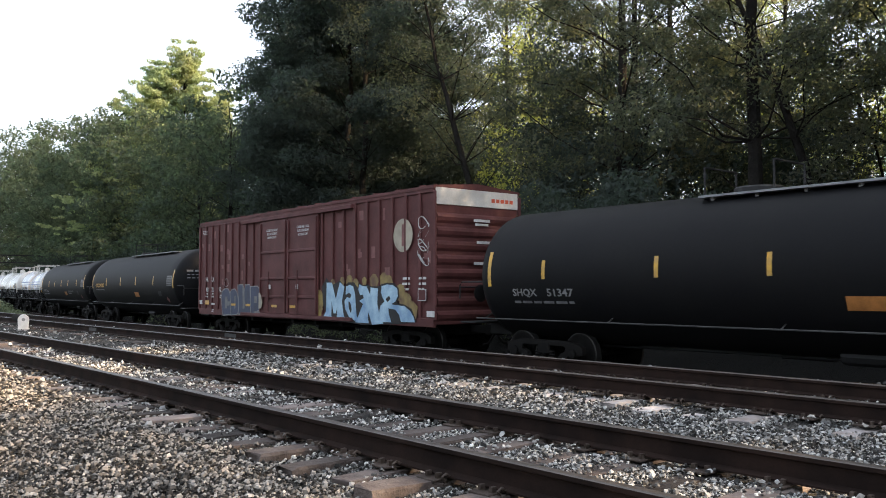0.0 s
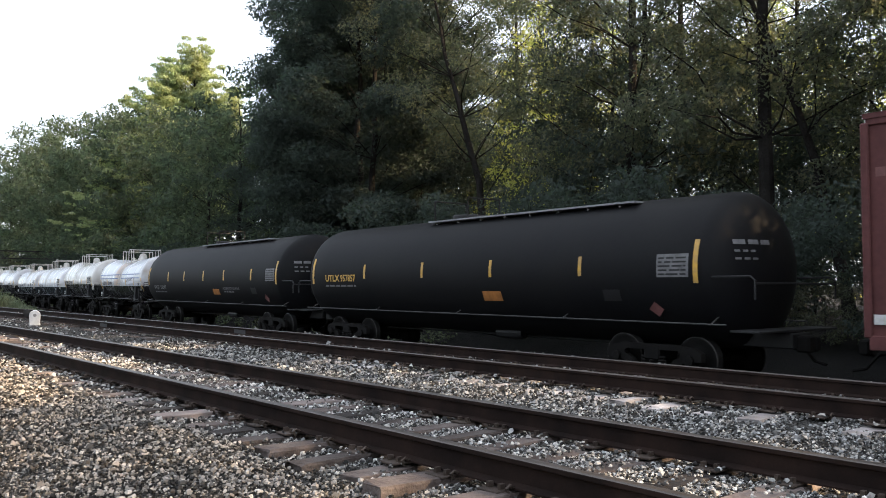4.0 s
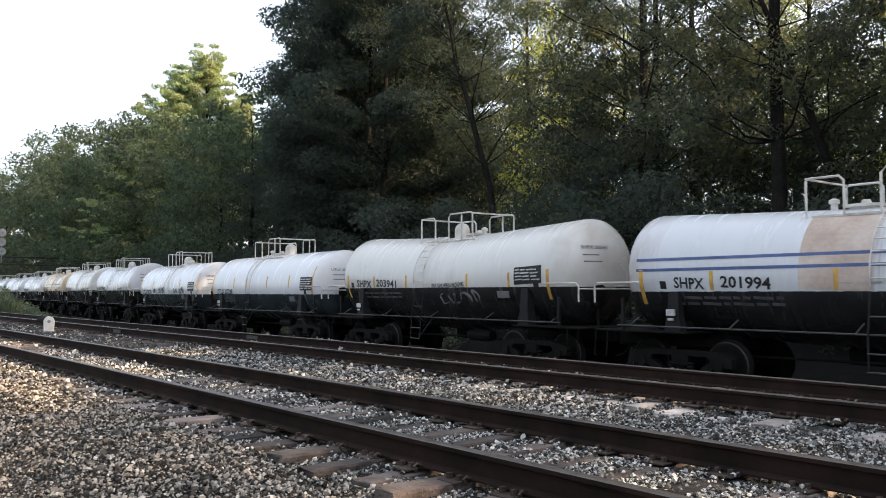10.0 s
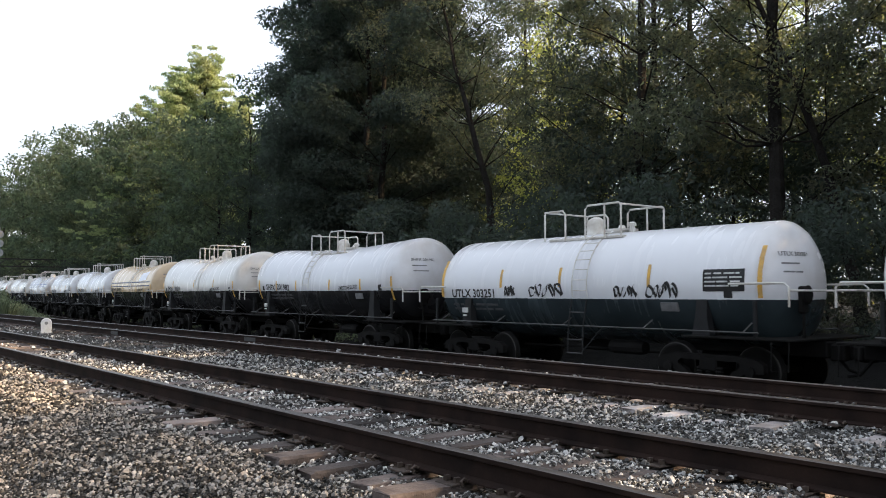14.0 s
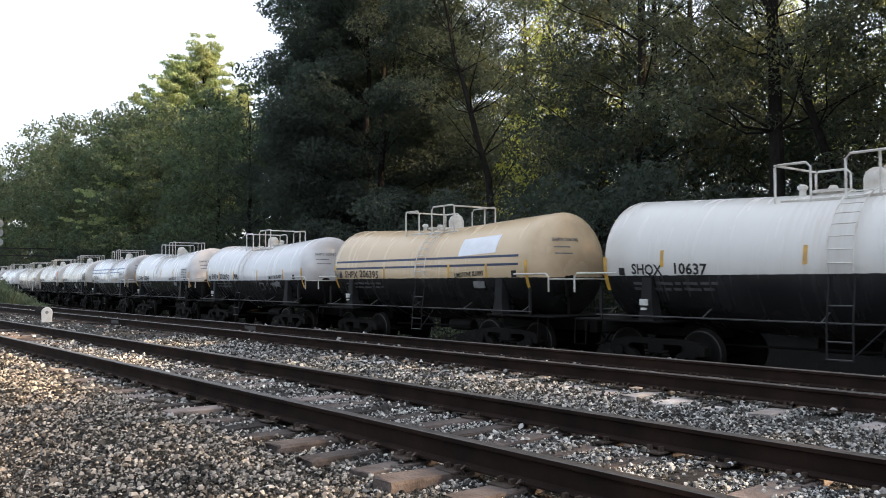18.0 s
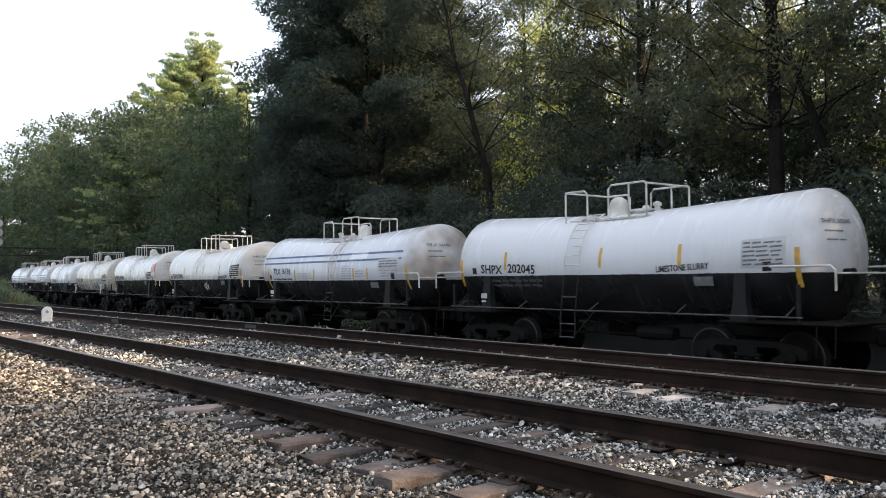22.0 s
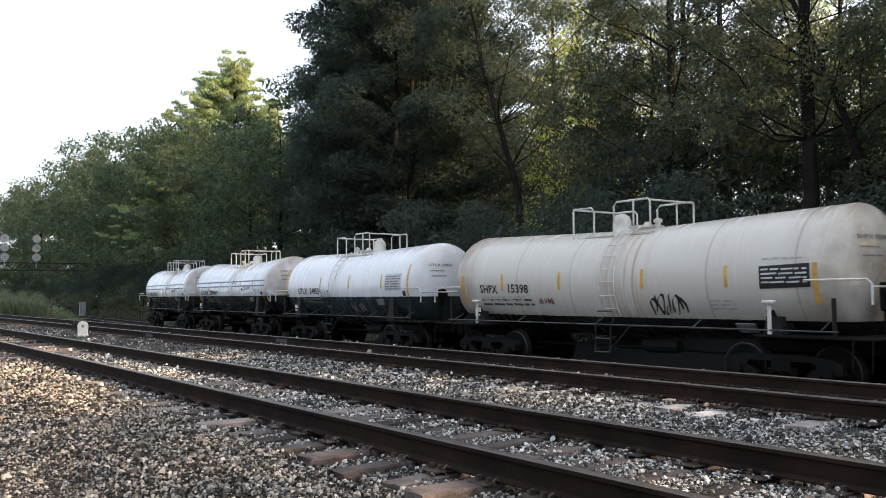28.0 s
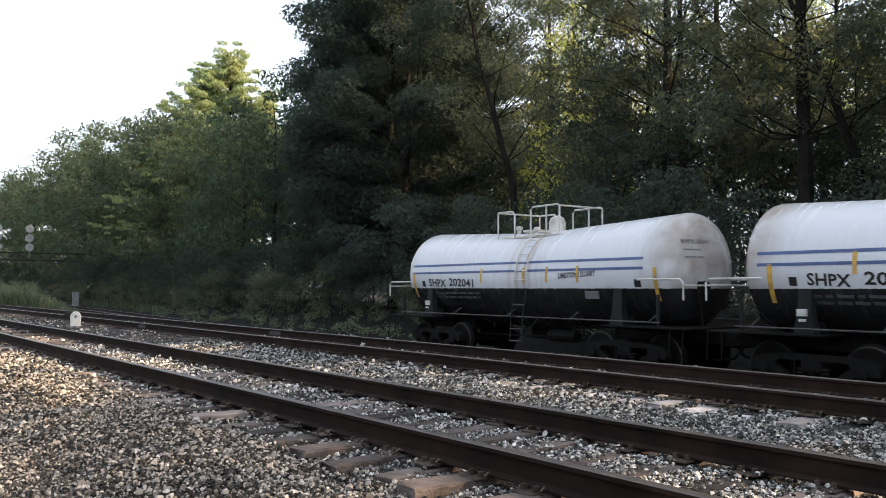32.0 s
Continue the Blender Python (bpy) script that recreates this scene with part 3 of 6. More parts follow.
def scatter_stones():
    """Crushed stone, thick near the near tracks and thinner far along them."""
    rg = np.random.default_rng(11)
    n = 1700000
    y = rg.uniform(0.15, 11.1, n)
    x = np.where(rg.random(n) < 0.85, 1.2 - rg.uniform(0, 1, n) ** 1.4 * 20, 1.2 - rg.uniform(0, 1, n) * 44)
    d = np.hypot(x, y)
    keep = (x < -0.24 * y + 0.4) & (x > -y * 9.5 - 3.0) & (d > 2.6)
    x, y, d = x[keep], y[keep], d[keep]
    keep = rg.random(len(x)) < np.clip((6.0 / d) ** 1.25, 0, 1)
    # bare ties and rails
    lift = np.zeros(len(x))
    for rails in (NEAR_RAILS, MID_RAILS):
        for q in rails:
            keep &= np.abs(y - q) > 0.085
        mid = sum(rails) / 2
        s = np.array(sorted(TIE_SPOTS[round(mid, 2)]))
        k = np.clip(np.searchsorted(s, x), 1, len(s) - 1)
        near = np.minimum(np.abs(x - s[k]), np.abs(x - s[k - 1]))
        on = (np.abs(y - mid) < 1.30) & (near < 0.115)
        bare = np.where(y < rails[0] - 0.2, np.where(x > -13, 1.1, 0.8), 0.86) + 0.28 * np.sin(x * 1.9 + 2 * mid) * np.sin(y * 3.1 + x * 0.7)
        keep &= ~(on & (rg.random(len(x)) < bare))
        lift = np.where(on, 0.046 if mid < 6 else 0.036, lift)
    x, y, d, lift = x[keep], y[keep], d[keep], lift[keep]
    if len(x) > 165000:
        pick = rg.permutation(len(x))[:165000]
        x, y, d, lift = x[pick], y[pick], d[pick], lift[pick]
    n = len(x)
    size = rg.lognormal(0, 0.30, n) * 0.0120 * np.clip(d / 6.0, 1, 4.0) ** 0.65
    size = np.where((y < 1.1) & (x > -12), size * 0.72, size)
    near = d < 6.8
    crag = np.array([(1.0, 0.25, -0.3), (-0.15, 1.0, -0.3), (-1.0, -0.2, -0.3), (0.2, -1.0, -0.3), (0.7, 0.12, 0.48), (-0.1, 0.66, 0.55), (-0.66, -0.1, 0.46), (0.1, -0.64, 0.52)])
    crag_faces = np.array([(0, 1, 5), (0, 5, 4), (1, 2, 6), (1, 6, 5), (2, 3, 7), (2, 7, 6), (3, 0, 4), (3, 4, 7), (4, 5, 6), (4, 6, 7)])
    chip = np.array([(0.95, 0.2, -0.3), (0.05, 0.95, -0.25), (-0.95, -0.1, -0.3), (-0.05, -0.95, -0.3), (0.42, 0.1, 0.6), (-0.42, 0.0, 0.55)])
    chip_faces = np.array([(0, 1, 4), (1, 5, 4), (1, 2, 5), (2, 3, 5), (3, 4, 5), (3, 0, 4)])
    fine = 42000
    fx, fy = -rg.uniform(0, 1, fine) ** 1.3 * 15.0 - 1.0, rg.uniform(NEAR_RAILS[0] + 0.09, NEAR_RAILS[1] - 0.09, fine)
    s = np.array(sorted(TIE_SPOTS[round(sum(NEAR_RAILS) / 2, 2)]))
    k = np.clip(np.searchsorted(s, fx), 1, len(s) - 1)
    clear = np.minimum(np.abs(fx - s[k]), np.abs(fx - s[k - 1])) > 0.105
    fx, fy = fx[clear], fy[clear]
    x, y, lift = np.concatenate([x, fx]), np.concatenate([y, fy]), np.concatenate([lift, np.full(len(fx), 0.01)])
    size = np.concatenate([size, rg.lognormal(0, 0.25, len(fx)) * 0.0088 * np.clip(np.hypot(fx, fy) / 6.0, 1, 3) ** 0.5])
    near = np.concatenate([near, np.zeros(len(fx), bool)])
    verts, faces, first = [], [], 0
    for pick, base, q in ((near, crag, crag_faces), (~near, chip, chip_faces)):
        xs, ys, sz, up = x[pick], y[pick], size[pick], lift[pick]
        m, k = len(xs), len(base)
        v = (base[None] * rg.uniform(0.82, 1.12, (m, k, 1)) + rg.uniform(-0.16, 0.16, (m, k, 3))) * rg.uniform(0.72, 1.2, (m, 1, 3)) * sz[:, None, None]
        a, b = rg.uniform(0, 6.28, m), rg.uniform(-0.7, 0.7, m)
        ca, sa, cb, sb = np.cos(a), np.sin(a), np.cos(b), np.sin(b)
        vx, vy, vz = v[..., 0].copy(), v[..., 1].copy(), v[..., 2].copy()
        vy, vz = vy * cb[:, None] - vz * sb[:, None], vy * sb[:, None] + vz * cb[:, None]
        vx, vy = vx * ca[:, None] - vy * sa[:, None], vx * sa[:, None] + vy * ca[:, None]
        z = ground_z(xs, ys) + up + sz * rg.uniform(0.0, 1.7, m) ** 1.2
        verts.append(np.stack([vx + xs[:, None], vy + ys[:, None], vz + z[:, None]], -1).reshape(-1, 3))
        faces.append((first + np.arange(m)[:, None, None] * k + q[None]).reshape(-1, 3))
        first += m * k
    v, f = np.concatenate(verts), np.concatenate(faces)
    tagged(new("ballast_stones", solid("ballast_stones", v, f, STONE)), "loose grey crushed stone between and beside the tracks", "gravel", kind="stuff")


make_ground()
straight_track("rusty railway track on weathered wooden ties", NEAR_RAILS, -75, ())
straight_track("rusty middle railway track on weathered wooden ties", MID_RAILS, -75, ((-24.5, MID_RAILS[0]), (-18.9, MID_RAILS[1])))
curved_track()
scatter_stones()


# ---- the train ----
# lengthwise x (front +), y across, z above the rail
def wheelset_mesh():
    bm = bmesh.new()
    tube(bm, [(0, -1.02, 0), (0, 1.02, 0)], 0.075, 8)
    for s in (-1, 1):
        lathe(bm, [(s * 0.685, 0.49), (s * 0.71, 0.485), (s * 0.72, 0.46), (s * 0.80, 0.452), (s * 0.812, 0.43), (s * 0.80, 0.37), (s * 0.76, 0.30), (s * 0.77, 0.16), (s * 0.84, 0.13), (s * 0.845, 0.0)], "y", sides=22)
    for f in bm.faces:
        c = f.calc_center_median()
        f.material_index = 1 if 0.79 < abs(c.y) < 0.82 and 0.435 < math.hypot(c.x, c.z) < 0.46 else 0
    return mesh_of("wheelset", bm, (IRON, RIM), True)


def sideframe_mesh():
    """Cast side frame with its pedestal arches, spring window and spring stack."""
    bm = bmesh.new()
    outer = [(-1.12, 0.60), (-0.98, 0.68), (-0.55, 0.73), (0.55, 0.73), (0.98, 0.68), (1.12, 0.60), (1.12, 0.44), (0.72, 0.40), (0.50, 0.16), (-0.50, 0.16), (-0.72, 0.40), (-1.12, 0.44)]
    inner = [(-0.66, 0.58), (-0.60, 0.62), (-0.34, 0.62), (0.34, 0.62), (0.60, 0.62), (0.66, 0.58), (0.66, 0.52), (0.50, 0.44), (0.36, 0.27), (-0.36, 0.27), (-0.50, 0.44), (-0.66, 0.52)]
    k = len(outer)
    grid = [[bm.verts.new((x, y, z)) for x, z in ring] for y in (-0.07, 0.07) for ring in (outer, inner)]
    for j in range(k):
        n = (j + 1) % k
        bm.faces.new((grid[0][j], grid[0][n], grid[1][n], grid[1][j]))
        bm.faces.new((grid[2][n], grid[2][j], grid[3][j], grid[3][n]))
        bm.faces.new((grid[0][n], grid[0][j], grid[2][j], grid[2][n]))
        bm.faces.new((grid[1][j], grid[1][n], grid[3][n], grid[3][j]))
    for x in (-0.2, 0.0, 0.2):
        lathe(bm, [(0.26 + i * 0.03, 0.085 if i % 2 else 0.062) for i in range(9)], "z", (x, 0, 0), 8)
    for x in (-0.865, 0.865):
        lathe(bm, [(-0.13, 0.05), (-0.12, 0.10), (0.05, 0.11)], "y", (x, 0, 0.46), 10)
    return mesh_of("side_frame", bm, TRUCKIRON)


def bolster_mesh():
    bm = boxed(-0.19, 0.19, -1.06, 1.06, 0.42, 0.70, bevel=0.03)
    lathe(bm, [(0.70, 0.2), (0.80, 0.18)], "z", sides=12)
    return mesh_of("truck", bm, IRON)


WHEELSET, SIDEFRAME, BOLSTER = wheelset_mesh(), sideframe_mesh(), bolster_mesh()
AXLES = []


def trucks(car, xs):
    for x in xs:
        t = part("truck", BOLSTER, None, car, at=(x, 0, 0))
        for s in (-1, 1):
            part("side_frame", SIDEFRAME, None, t, at=(0, s * 0.98, 0))
        for a in (-0.865, 0.865):
            AXLES.append(part("wheelset", WHEELSET, None, t, at=(a, 0, 0.46)))


def coupler_mesh():
    bm = boxed(-0.35, 0.30, -0.10, 0.10, 0.72, 0.92, bevel=0.02)
    box(bm, 0.30, 0.56, -0.17, 0.05, 0.68, 0.98, bevel=0.03)
    box(bm, 0.42, 0.60, 0.04, 0.16, 0.70, 0.96, bevel=0.03)
    tube(bm, [(0.2, 0.3, 0.75), (0.4, 0.32, 0.5), (0.62, 0.3, 0.45)], 0.03, 6)
    return mesh_of("coupler", bm, IRON)


COUPLER = coupler_mesh()


def couplers(car, half):
    for s in (-1, 1):
        o = part("coupler", COUPLER, None, car)
        o.matrix_basis = pose(s * (half - 0.57), 0, 0, rz=0 if s > 0 else 180)


def shell_point(x, phi, r, zc, bend, off=0.0):
    """A point of the near side of a tank's shell, phi up from the level of its axis."""
    return (x, -(r + off) * math.cos(phi), zc + (r + off) * math.sin(phi) + bend * math.sqrt(x * x + 0.35))


def shell_patch(bm, x0, x1, z0, z1, r, zc, bend, off=0.006, nx=2, nz=4):
    """A thin curved patch on the shell between heights that hold at its middle."""
    zm = zc + bend * math.sqrt(((x0 + x1) / 2) ** 2 + 0.35)
    p0, p1 = (math.asin(max(-0.99, min(0.99, (z - zm) / r))) for z in (z0, z1))
    nx = max(nx, int(abs(x1 - x0) / 0.5) + 1)
    g = [[[bm.verts.new(shell_point(x0 + (x1 - x0) * i / nx, p0 + (p1 - p0) * j / nz, r, zc, bend, o)) for i in range(nx + 1)] for j in range(nz + 1)] for o in (off, 0.001)]
    for j in range(nz):
        for i in range(nx):
            bm.faces.new((g[0][j][i], g[0][j][i + 1], g[0][j + 1][i + 1], g[0][j + 1][i]))
    edge = [(0, i) for i in range(nx + 1)] + [(j, nx) for j in range(1, nz + 1)] + [(nz, i) for i in range(nx - 1, -1, -1)] + [(j, 0) for j in range(nz - 1, 0, -1)]
    for (a, b), (c, d) in zip(edge, edge[1:] + edge[:1]):
        bm.faces.new((g[0][a][b], g[1][a][b], g[1][c][d], g[0][c][d]))
    return bm


def shell_text(bm, text, x0, z0, width, height, r, zc, bend, slant=0.0, off=0.005):
    vs, fs = lettering(text)
    w = max(v[0] for v in vs) or 1
    zm = zc + bend * math.sqrt((x0 + width / 2) ** 2 + 0.35)
    p0 = math.asin((z0 - zm) / r)
    pts = [bm.verts.new(shell_point(x0 + (v[0] + slant * v[1]) / w * width, p0 + v[1] / 0.7 * height / r, r, zc, bend, off)) for v in vs]
    for f in fs:
        bm.faces.new([pts[i] for i in f])
    return bm


def shell_bars(bm, x0, x1, z, rows, step, height, r, zc, bend, seed=1):
    """Rows of small writing too small to read, as bars."""
    rr = random.Random(seed)
    for k in range(rows):
        x = x0
        while x < x1 - 0.08:
            w = min(rr.uniform(0.12, 0.42), x1 - x)
            shell_patch(bm, x, x + w, z - k * step, z - k * step + height, r, zc, bend, 0.005, 1, 1)
            x += w + 0.06
    return bm


def scrawl(bm, x0, z0, width, height, r, zc, bend, seed, loops=5, thick=0.022):
    """A spray tag: one looping line with no letters in it."""
    rr = random.Random(seed)
    zm = zc + bend * math.sqrt((x0 + width / 2) ** 2 + 0.35)
    base = math.asin((z0 - zm) / r)
    for k in range(loops):
        cx0, w = x0 + width * (k + 0.5) / loops, width / loops * rr.uniform(0.7, 1.1)
        a0, turn, h = rr.uniform(0, 6.28), rr.choice((-1, 1)) * rr.uniform(4, 7.5), height * rr.uniform(0.75, 1.1)
        last = None
        for i in range(15):
            a = a0 + turn * i / 14
            x, v = cx0 + 0.5 * w * math.cos(a) + 0.15 * w * math.sin(2.3 * a + k), h * (0.5 + 0.5 * math.sin(a * (1 + 0.3 * (k % 2)) + k))
            ring = [bm.verts.new(shell_point(x + d, base + v / r + e / r, r, zc, bend, 0.006)) for d, e in ((-thick, -thick), (thick, thick))]
            if last:
                bm.faces.new((last[0], last[1], ring[1], ring[0]))
            last = ring
    return bm


def shell_mesh(name, half, r, zc, bend, material, head=0.47, sides=44):
    """A tank shell with dished ends, raised towards both ends where bend is given."""
    prof = []
    for i in range(9):
        a = math.pi / 2 * i / 8
        prof.append((-(half - head) - head * math.cos(a), r * math.sin(a)))
    n = 18
    prof += [(-(half - head) + 2 * (half - head) * i / n, r) for i in range(1, n)]
    prof += [(-x, q) for x, q in prof[8::-1]]
    bm = bmesh.new()
    rings = []
    for x, q in prof:
        dz = zc + bend * math.sqrt(x * x + 0.35)
        if q < 1e-4:
            rings.append([bm.verts.new((x, 0, dz))])
        else:
            rings.append([bm.verts.new((x, -q * math.cos(6.2832 * k / sides), dz + q * math.sin(6.2832 * k / sides))) for k in range(sides)])
    for a, b in zip(rings, rings[1:]):
        for k in range(sides):
            l = (k + 1) % sides
            if len(a) == 1:
                bm.faces.new((a[0], b[l], b[k]))
            elif len(b) == 1:
                bm.faces.new((a[k], a[l], b[0]))
            else:
                bm.faces.new((a[k], a[l], b[l], b[k]))
    return mesh_of(name, bm, material, True)


TOP_R, TOP_ZC = 1.20, 2.02      # radius and axis height of a slurry tank
HALF = 4.85


def railing(car, x0, x1, y0, y1, z0, z1, gap, t=0.022):
    """Pipe railing round a tank's top platform, with rounded corners and an opening at the ladder."""
    def hoop(pts):
        part("railing_post" if len(pts) == 2 and pts[0][1] == pts[1][1] else "railing_bar" if len(pts) == 2 else "railing_hoop", tube(bmesh.new(), pts, t, 6), WHITE, car)
    for y in (y0, y1):
        hoop([(x0, y, z0), (x0, y, z1 - 0.04), (x0 + 0.05, y, z1), (gap - 0.38, y, z1), (gap - 0.30, y, z1 - 0.08), (gap - 0.30, y, z0)])
        hoop([(gap + 0.30, y, z0), (gap + 0.30, y, z1 - 0.02), (gap + 0.38, y, z1 + 0.06), (x1 - 0.05, y, z1 + 0.06), (x1, y, z1), (x1, y, z0)])
        hoop([((gap + x1) / 2 + 0.2, y, z0), ((gap + x1) / 2 + 0.2, y, z1 + 0.05)])
    for x, z in ((x0, z1), (x1, z1 + 0.03)):
        hoop([(x, y0, z), (x, y1, z)])


def side_ladder(car, x, r, zc, bend, z_low, width=0.42):
    """Stiles and rungs that follow the shell down its side."""
    a0 = math.radians(72)
    a1 = math.asin(max(-0.98, (z_low - zc) / r))
    stiles = [tube(bmesh.new(), [shell_point(x + s, a0 + (a1 - a0) * i / 10, r, zc, bend, 0.07) for i in range(11)], 0.014, 5) for s in (0, width)]
    ladder = part("ladder", stiles[0], WHITE, car, "white pipe ladder")
    part("stile", stiles[1], WHITE, ladder)
    k = 8
    for i in range(k):
        p = shell_point(x, a0 + (a1 - a0) * (i + 0.4) / k, r, zc, bend, 0.07)
        part("rung", tube(bmesh.new(), [p, (x + width, p[1], p[2])], 0.012, 5), WHITE, ladder)


def running_gear(car, half, r, zc, truck_x, mat=IRON, ladder_x=-0.7, parting=1.8):
    """Stub sills, saddles, side handrail, brake gear, end platforms with rails, trucks and couplers."""
    for s in (-1, 1):
        part("stub_sill", boxed(min(s * (half + 0.45), s * (truck_x - 0.9)), max(s * (half + 0.45), s * (truck_x - 0.9)), -0.33, 0.33, 0.74, 1.02, bevel=0.02), mat, car)
        bm = bmesh.new()
        prof = [(-1.0, 0.98), (1.0, 0.98), (0.97, 1.28), (0.8, 1.14), (0.4, 0.93), (0, 0.88), (-0.4, 0.93), (-0.8, 1.14), (-0.97, 1.28)]
        g = [[bm.verts.new((s * truck_x + dx, y * (r / 1.2 if mat is IRON else 0.9) * 0.9, z)) for y, z in prof] for dx in (-0.16, 0.16)]
        for j in range(len(prof)):
            k = (j + 1) % len(prof)
            bm.faces.new((g[0][j], g[0][k], g[1][k], g[1][j]))
        bm.faces.new(g[0][::-1]), bm.faces.new(g[1])
        part("saddle", bm, mat, car)
        inner = truck_x - 0.35 if mat is IRON else half - 0.15
        bm = boxed(min(s * inner, s * (half + 0.42)), max(s * inner, s * (half + 0.42)), -1.34, 1.34, 1.04, 1.08, bevel=0.01)
        part("end_platform", bm, mat, car)
        if mat is IRON:
            # tapered legs that carry the shell on the bolster
            for side in (-1, 1):
                bm = bmesh.new()
                g = [[bm.verts.new((s * truck_x + dx, side * y, z)) for dx, y in ((-q, 1.18 * r / 1.2 + o), (q, 1.18 * r / 1.2 + o), (q, 1.06), (-q, 1.06))] for q, o, z in ((0.19, 0.07, 1.08), (0.13, 0.05, 1.4), (0.11, 0.02, parting))]
                for a, b in zip(g, g[1:]):
                    for j in range(4):
                        bm.faces.new((a[j], a[(j + 1) % 4], b[(j + 1) % 4], b[j]))
                bm.faces.new(g[0][::-1]), bm.faces.new(g[-1])
                part("saddle_leg", bm, LEGGREY, car, "grimy grey saddle leg")
            part("corner_post", boxed(min(s * (half - 0.32), s * (half - 0.26)), max(s * (half - 0.32), s * (half - 0.26)), -1.33, -1.27, 1.08, 1.72, bevel=0.008), LEGGREY, car)
            part("corner_step", tube(bmesh.new(), [(s * (half + 0.05), -1.38, 1.04), (s * (half + 0.05), -1.42, 0.55), (s * (half + 0.36), -1.42, 0.55), (s * (half + 0.36), -1.38, 1.04)], 0.013, 5), IRON, car, "bent bar corner step")
        bm = bmesh.new()
        for y in (-1.38, 1.38):
            tube(bm, [(s * (half - 0.75), y, 2.02), (s * (half + 0.30), y, 2.02), (s * (half + 0.38), y, 1.95), (s * (half + 0.38), y, 1.62)], 0.02, 6)
        tube(bm, [(s * (half + 0.38), -1.38, 1.9), (s * (half + 0.38), 1.38, 1.9)], 0.018, 6)
        part("end_rail", bm, WHITE if mat is IRON else mat, car, "white pipe end railing" if mat is IRON else "")
    bm = bmesh.new()
    for y in (-1.36, 1.36):
        tube(bm, [(-half + 0.2, y, 1.17), (half - 0.2, y, 1.17)], 0.016, 5)
        for k in range(5):
            x = -half + 0.5 + (2 * half - 1) * k / 4
            tube(bm, [(x, y, 1.17), (x, y * 0.78, 1.33)], 0.014, 5)
    part("side_handrail", bm, HANDRAIL, car, "thin dull grey side handrail")
    bm = boxed(-0.9, 0.1, 0.25, 0.75, 0.55, 0.86, bevel=0.03)
    lathe(bm, [(0.4, 0.13), (0.5, 0.15), (1.2, 0.15), (1.3, 0.13)], "x", (0.2, -0.45, 0.72), 10)
    tube(bm, [(-truck_x + 1, -0.2, 0.62), (0.3, -0.4, 0.66), (truck_x - 1, -0.2, 0.62)], 0.025, 5)
    part("brake_gear", bm, mat, car)
    if mat is IRON:
        # the ladder goes on down to a braced step
        for x in (ladder_x, ladder_x + 0.42):
            part("step_stile", tube(bmesh.new(), [(x, -1.27, parting), (x, -1.38, 1.17), (x + 0.02, -1.43, 0.58)], 0.016, 5), LEGGREY, car)
        for z, y in ((0.60, -1.43), (0.88, -1.41), (1.45, -1.33)):
            part("step_rung", tube(bmesh.new(), [(ladder_x, y, z), (ladder_x + 0.42, y, z)], 0.015, 5), HANDRAIL, car)
        part("step_brace", tube(bmesh.new(), [(ladder_x + 0.95, -1.36, 1.17), (ladder_x + 0.45, -1.42, 0.66)], 0.014, 5), LEGGREY, car)
        # hand brake before the forward end
        stand = part("hand_brake", boxed(half + 0.10, half + 0.22, -0.62, -0.44, 1.50, 1.98, bevel=0.03), IRON, car, "dark hand brake stand")
        part("brake_wheel", lathe(bmesh.new(), [(0, 0.15), (0.025, 0.165), (0.03, 0.13), (0.03, 0.03)], "x", (half + 0.23, -0.53, 1.83), 14), IRON, stand)
        part("brake_post", tube(bmesh.new(), [(half + 0.16, -0.53, 1.06), (half + 0.16, -0.53, 1.55)], 0.03, 6), IRON, car)
        part("door_plate", shell_patch(bmesh.new(), truck_x - 0.95, truck_x - 0.55, parting - 0.22, parting - 0.06, r, zc, 0.0, 0.03), GREYINK, car, "small framed plate on the black")
    else:
        part("brake_wheel", lathe(bmesh.new(), [(0, 0.2), (0.03, 0.22), (0.04, 0.17), (0.04, 0.03)], "x", (-half - 0.36, -0.75, 1.75), 14), mat, car)
    trucks(car, (-truck_x, truck_x))
    couplers(car, half + 0.68)


def shell_stripe(x0, x1, z0, z1, r, zc, bend, off=0.005):
    """A level stripe along a shell whose axis rises towards its ends."""
    bm, n, last = bmesh.new(), 28, None
    for i in range(n + 1):
        x = x0 + (x1 - x0) * i / n
        zm = zc + bend * math.sqrt(x * x + 0.35)
        edge = [bm.verts.new(shell_point(x, math.asin((z - zm) / r), r, zc, bend, off)) for z in (z0, (z0 + z1) / 2, z1)]
        if last:
            for k in (0, 1):
                bm.faces.new((last[k], edge[k], edge[k + 1], last[k + 1]))
        last = edge
    return bm


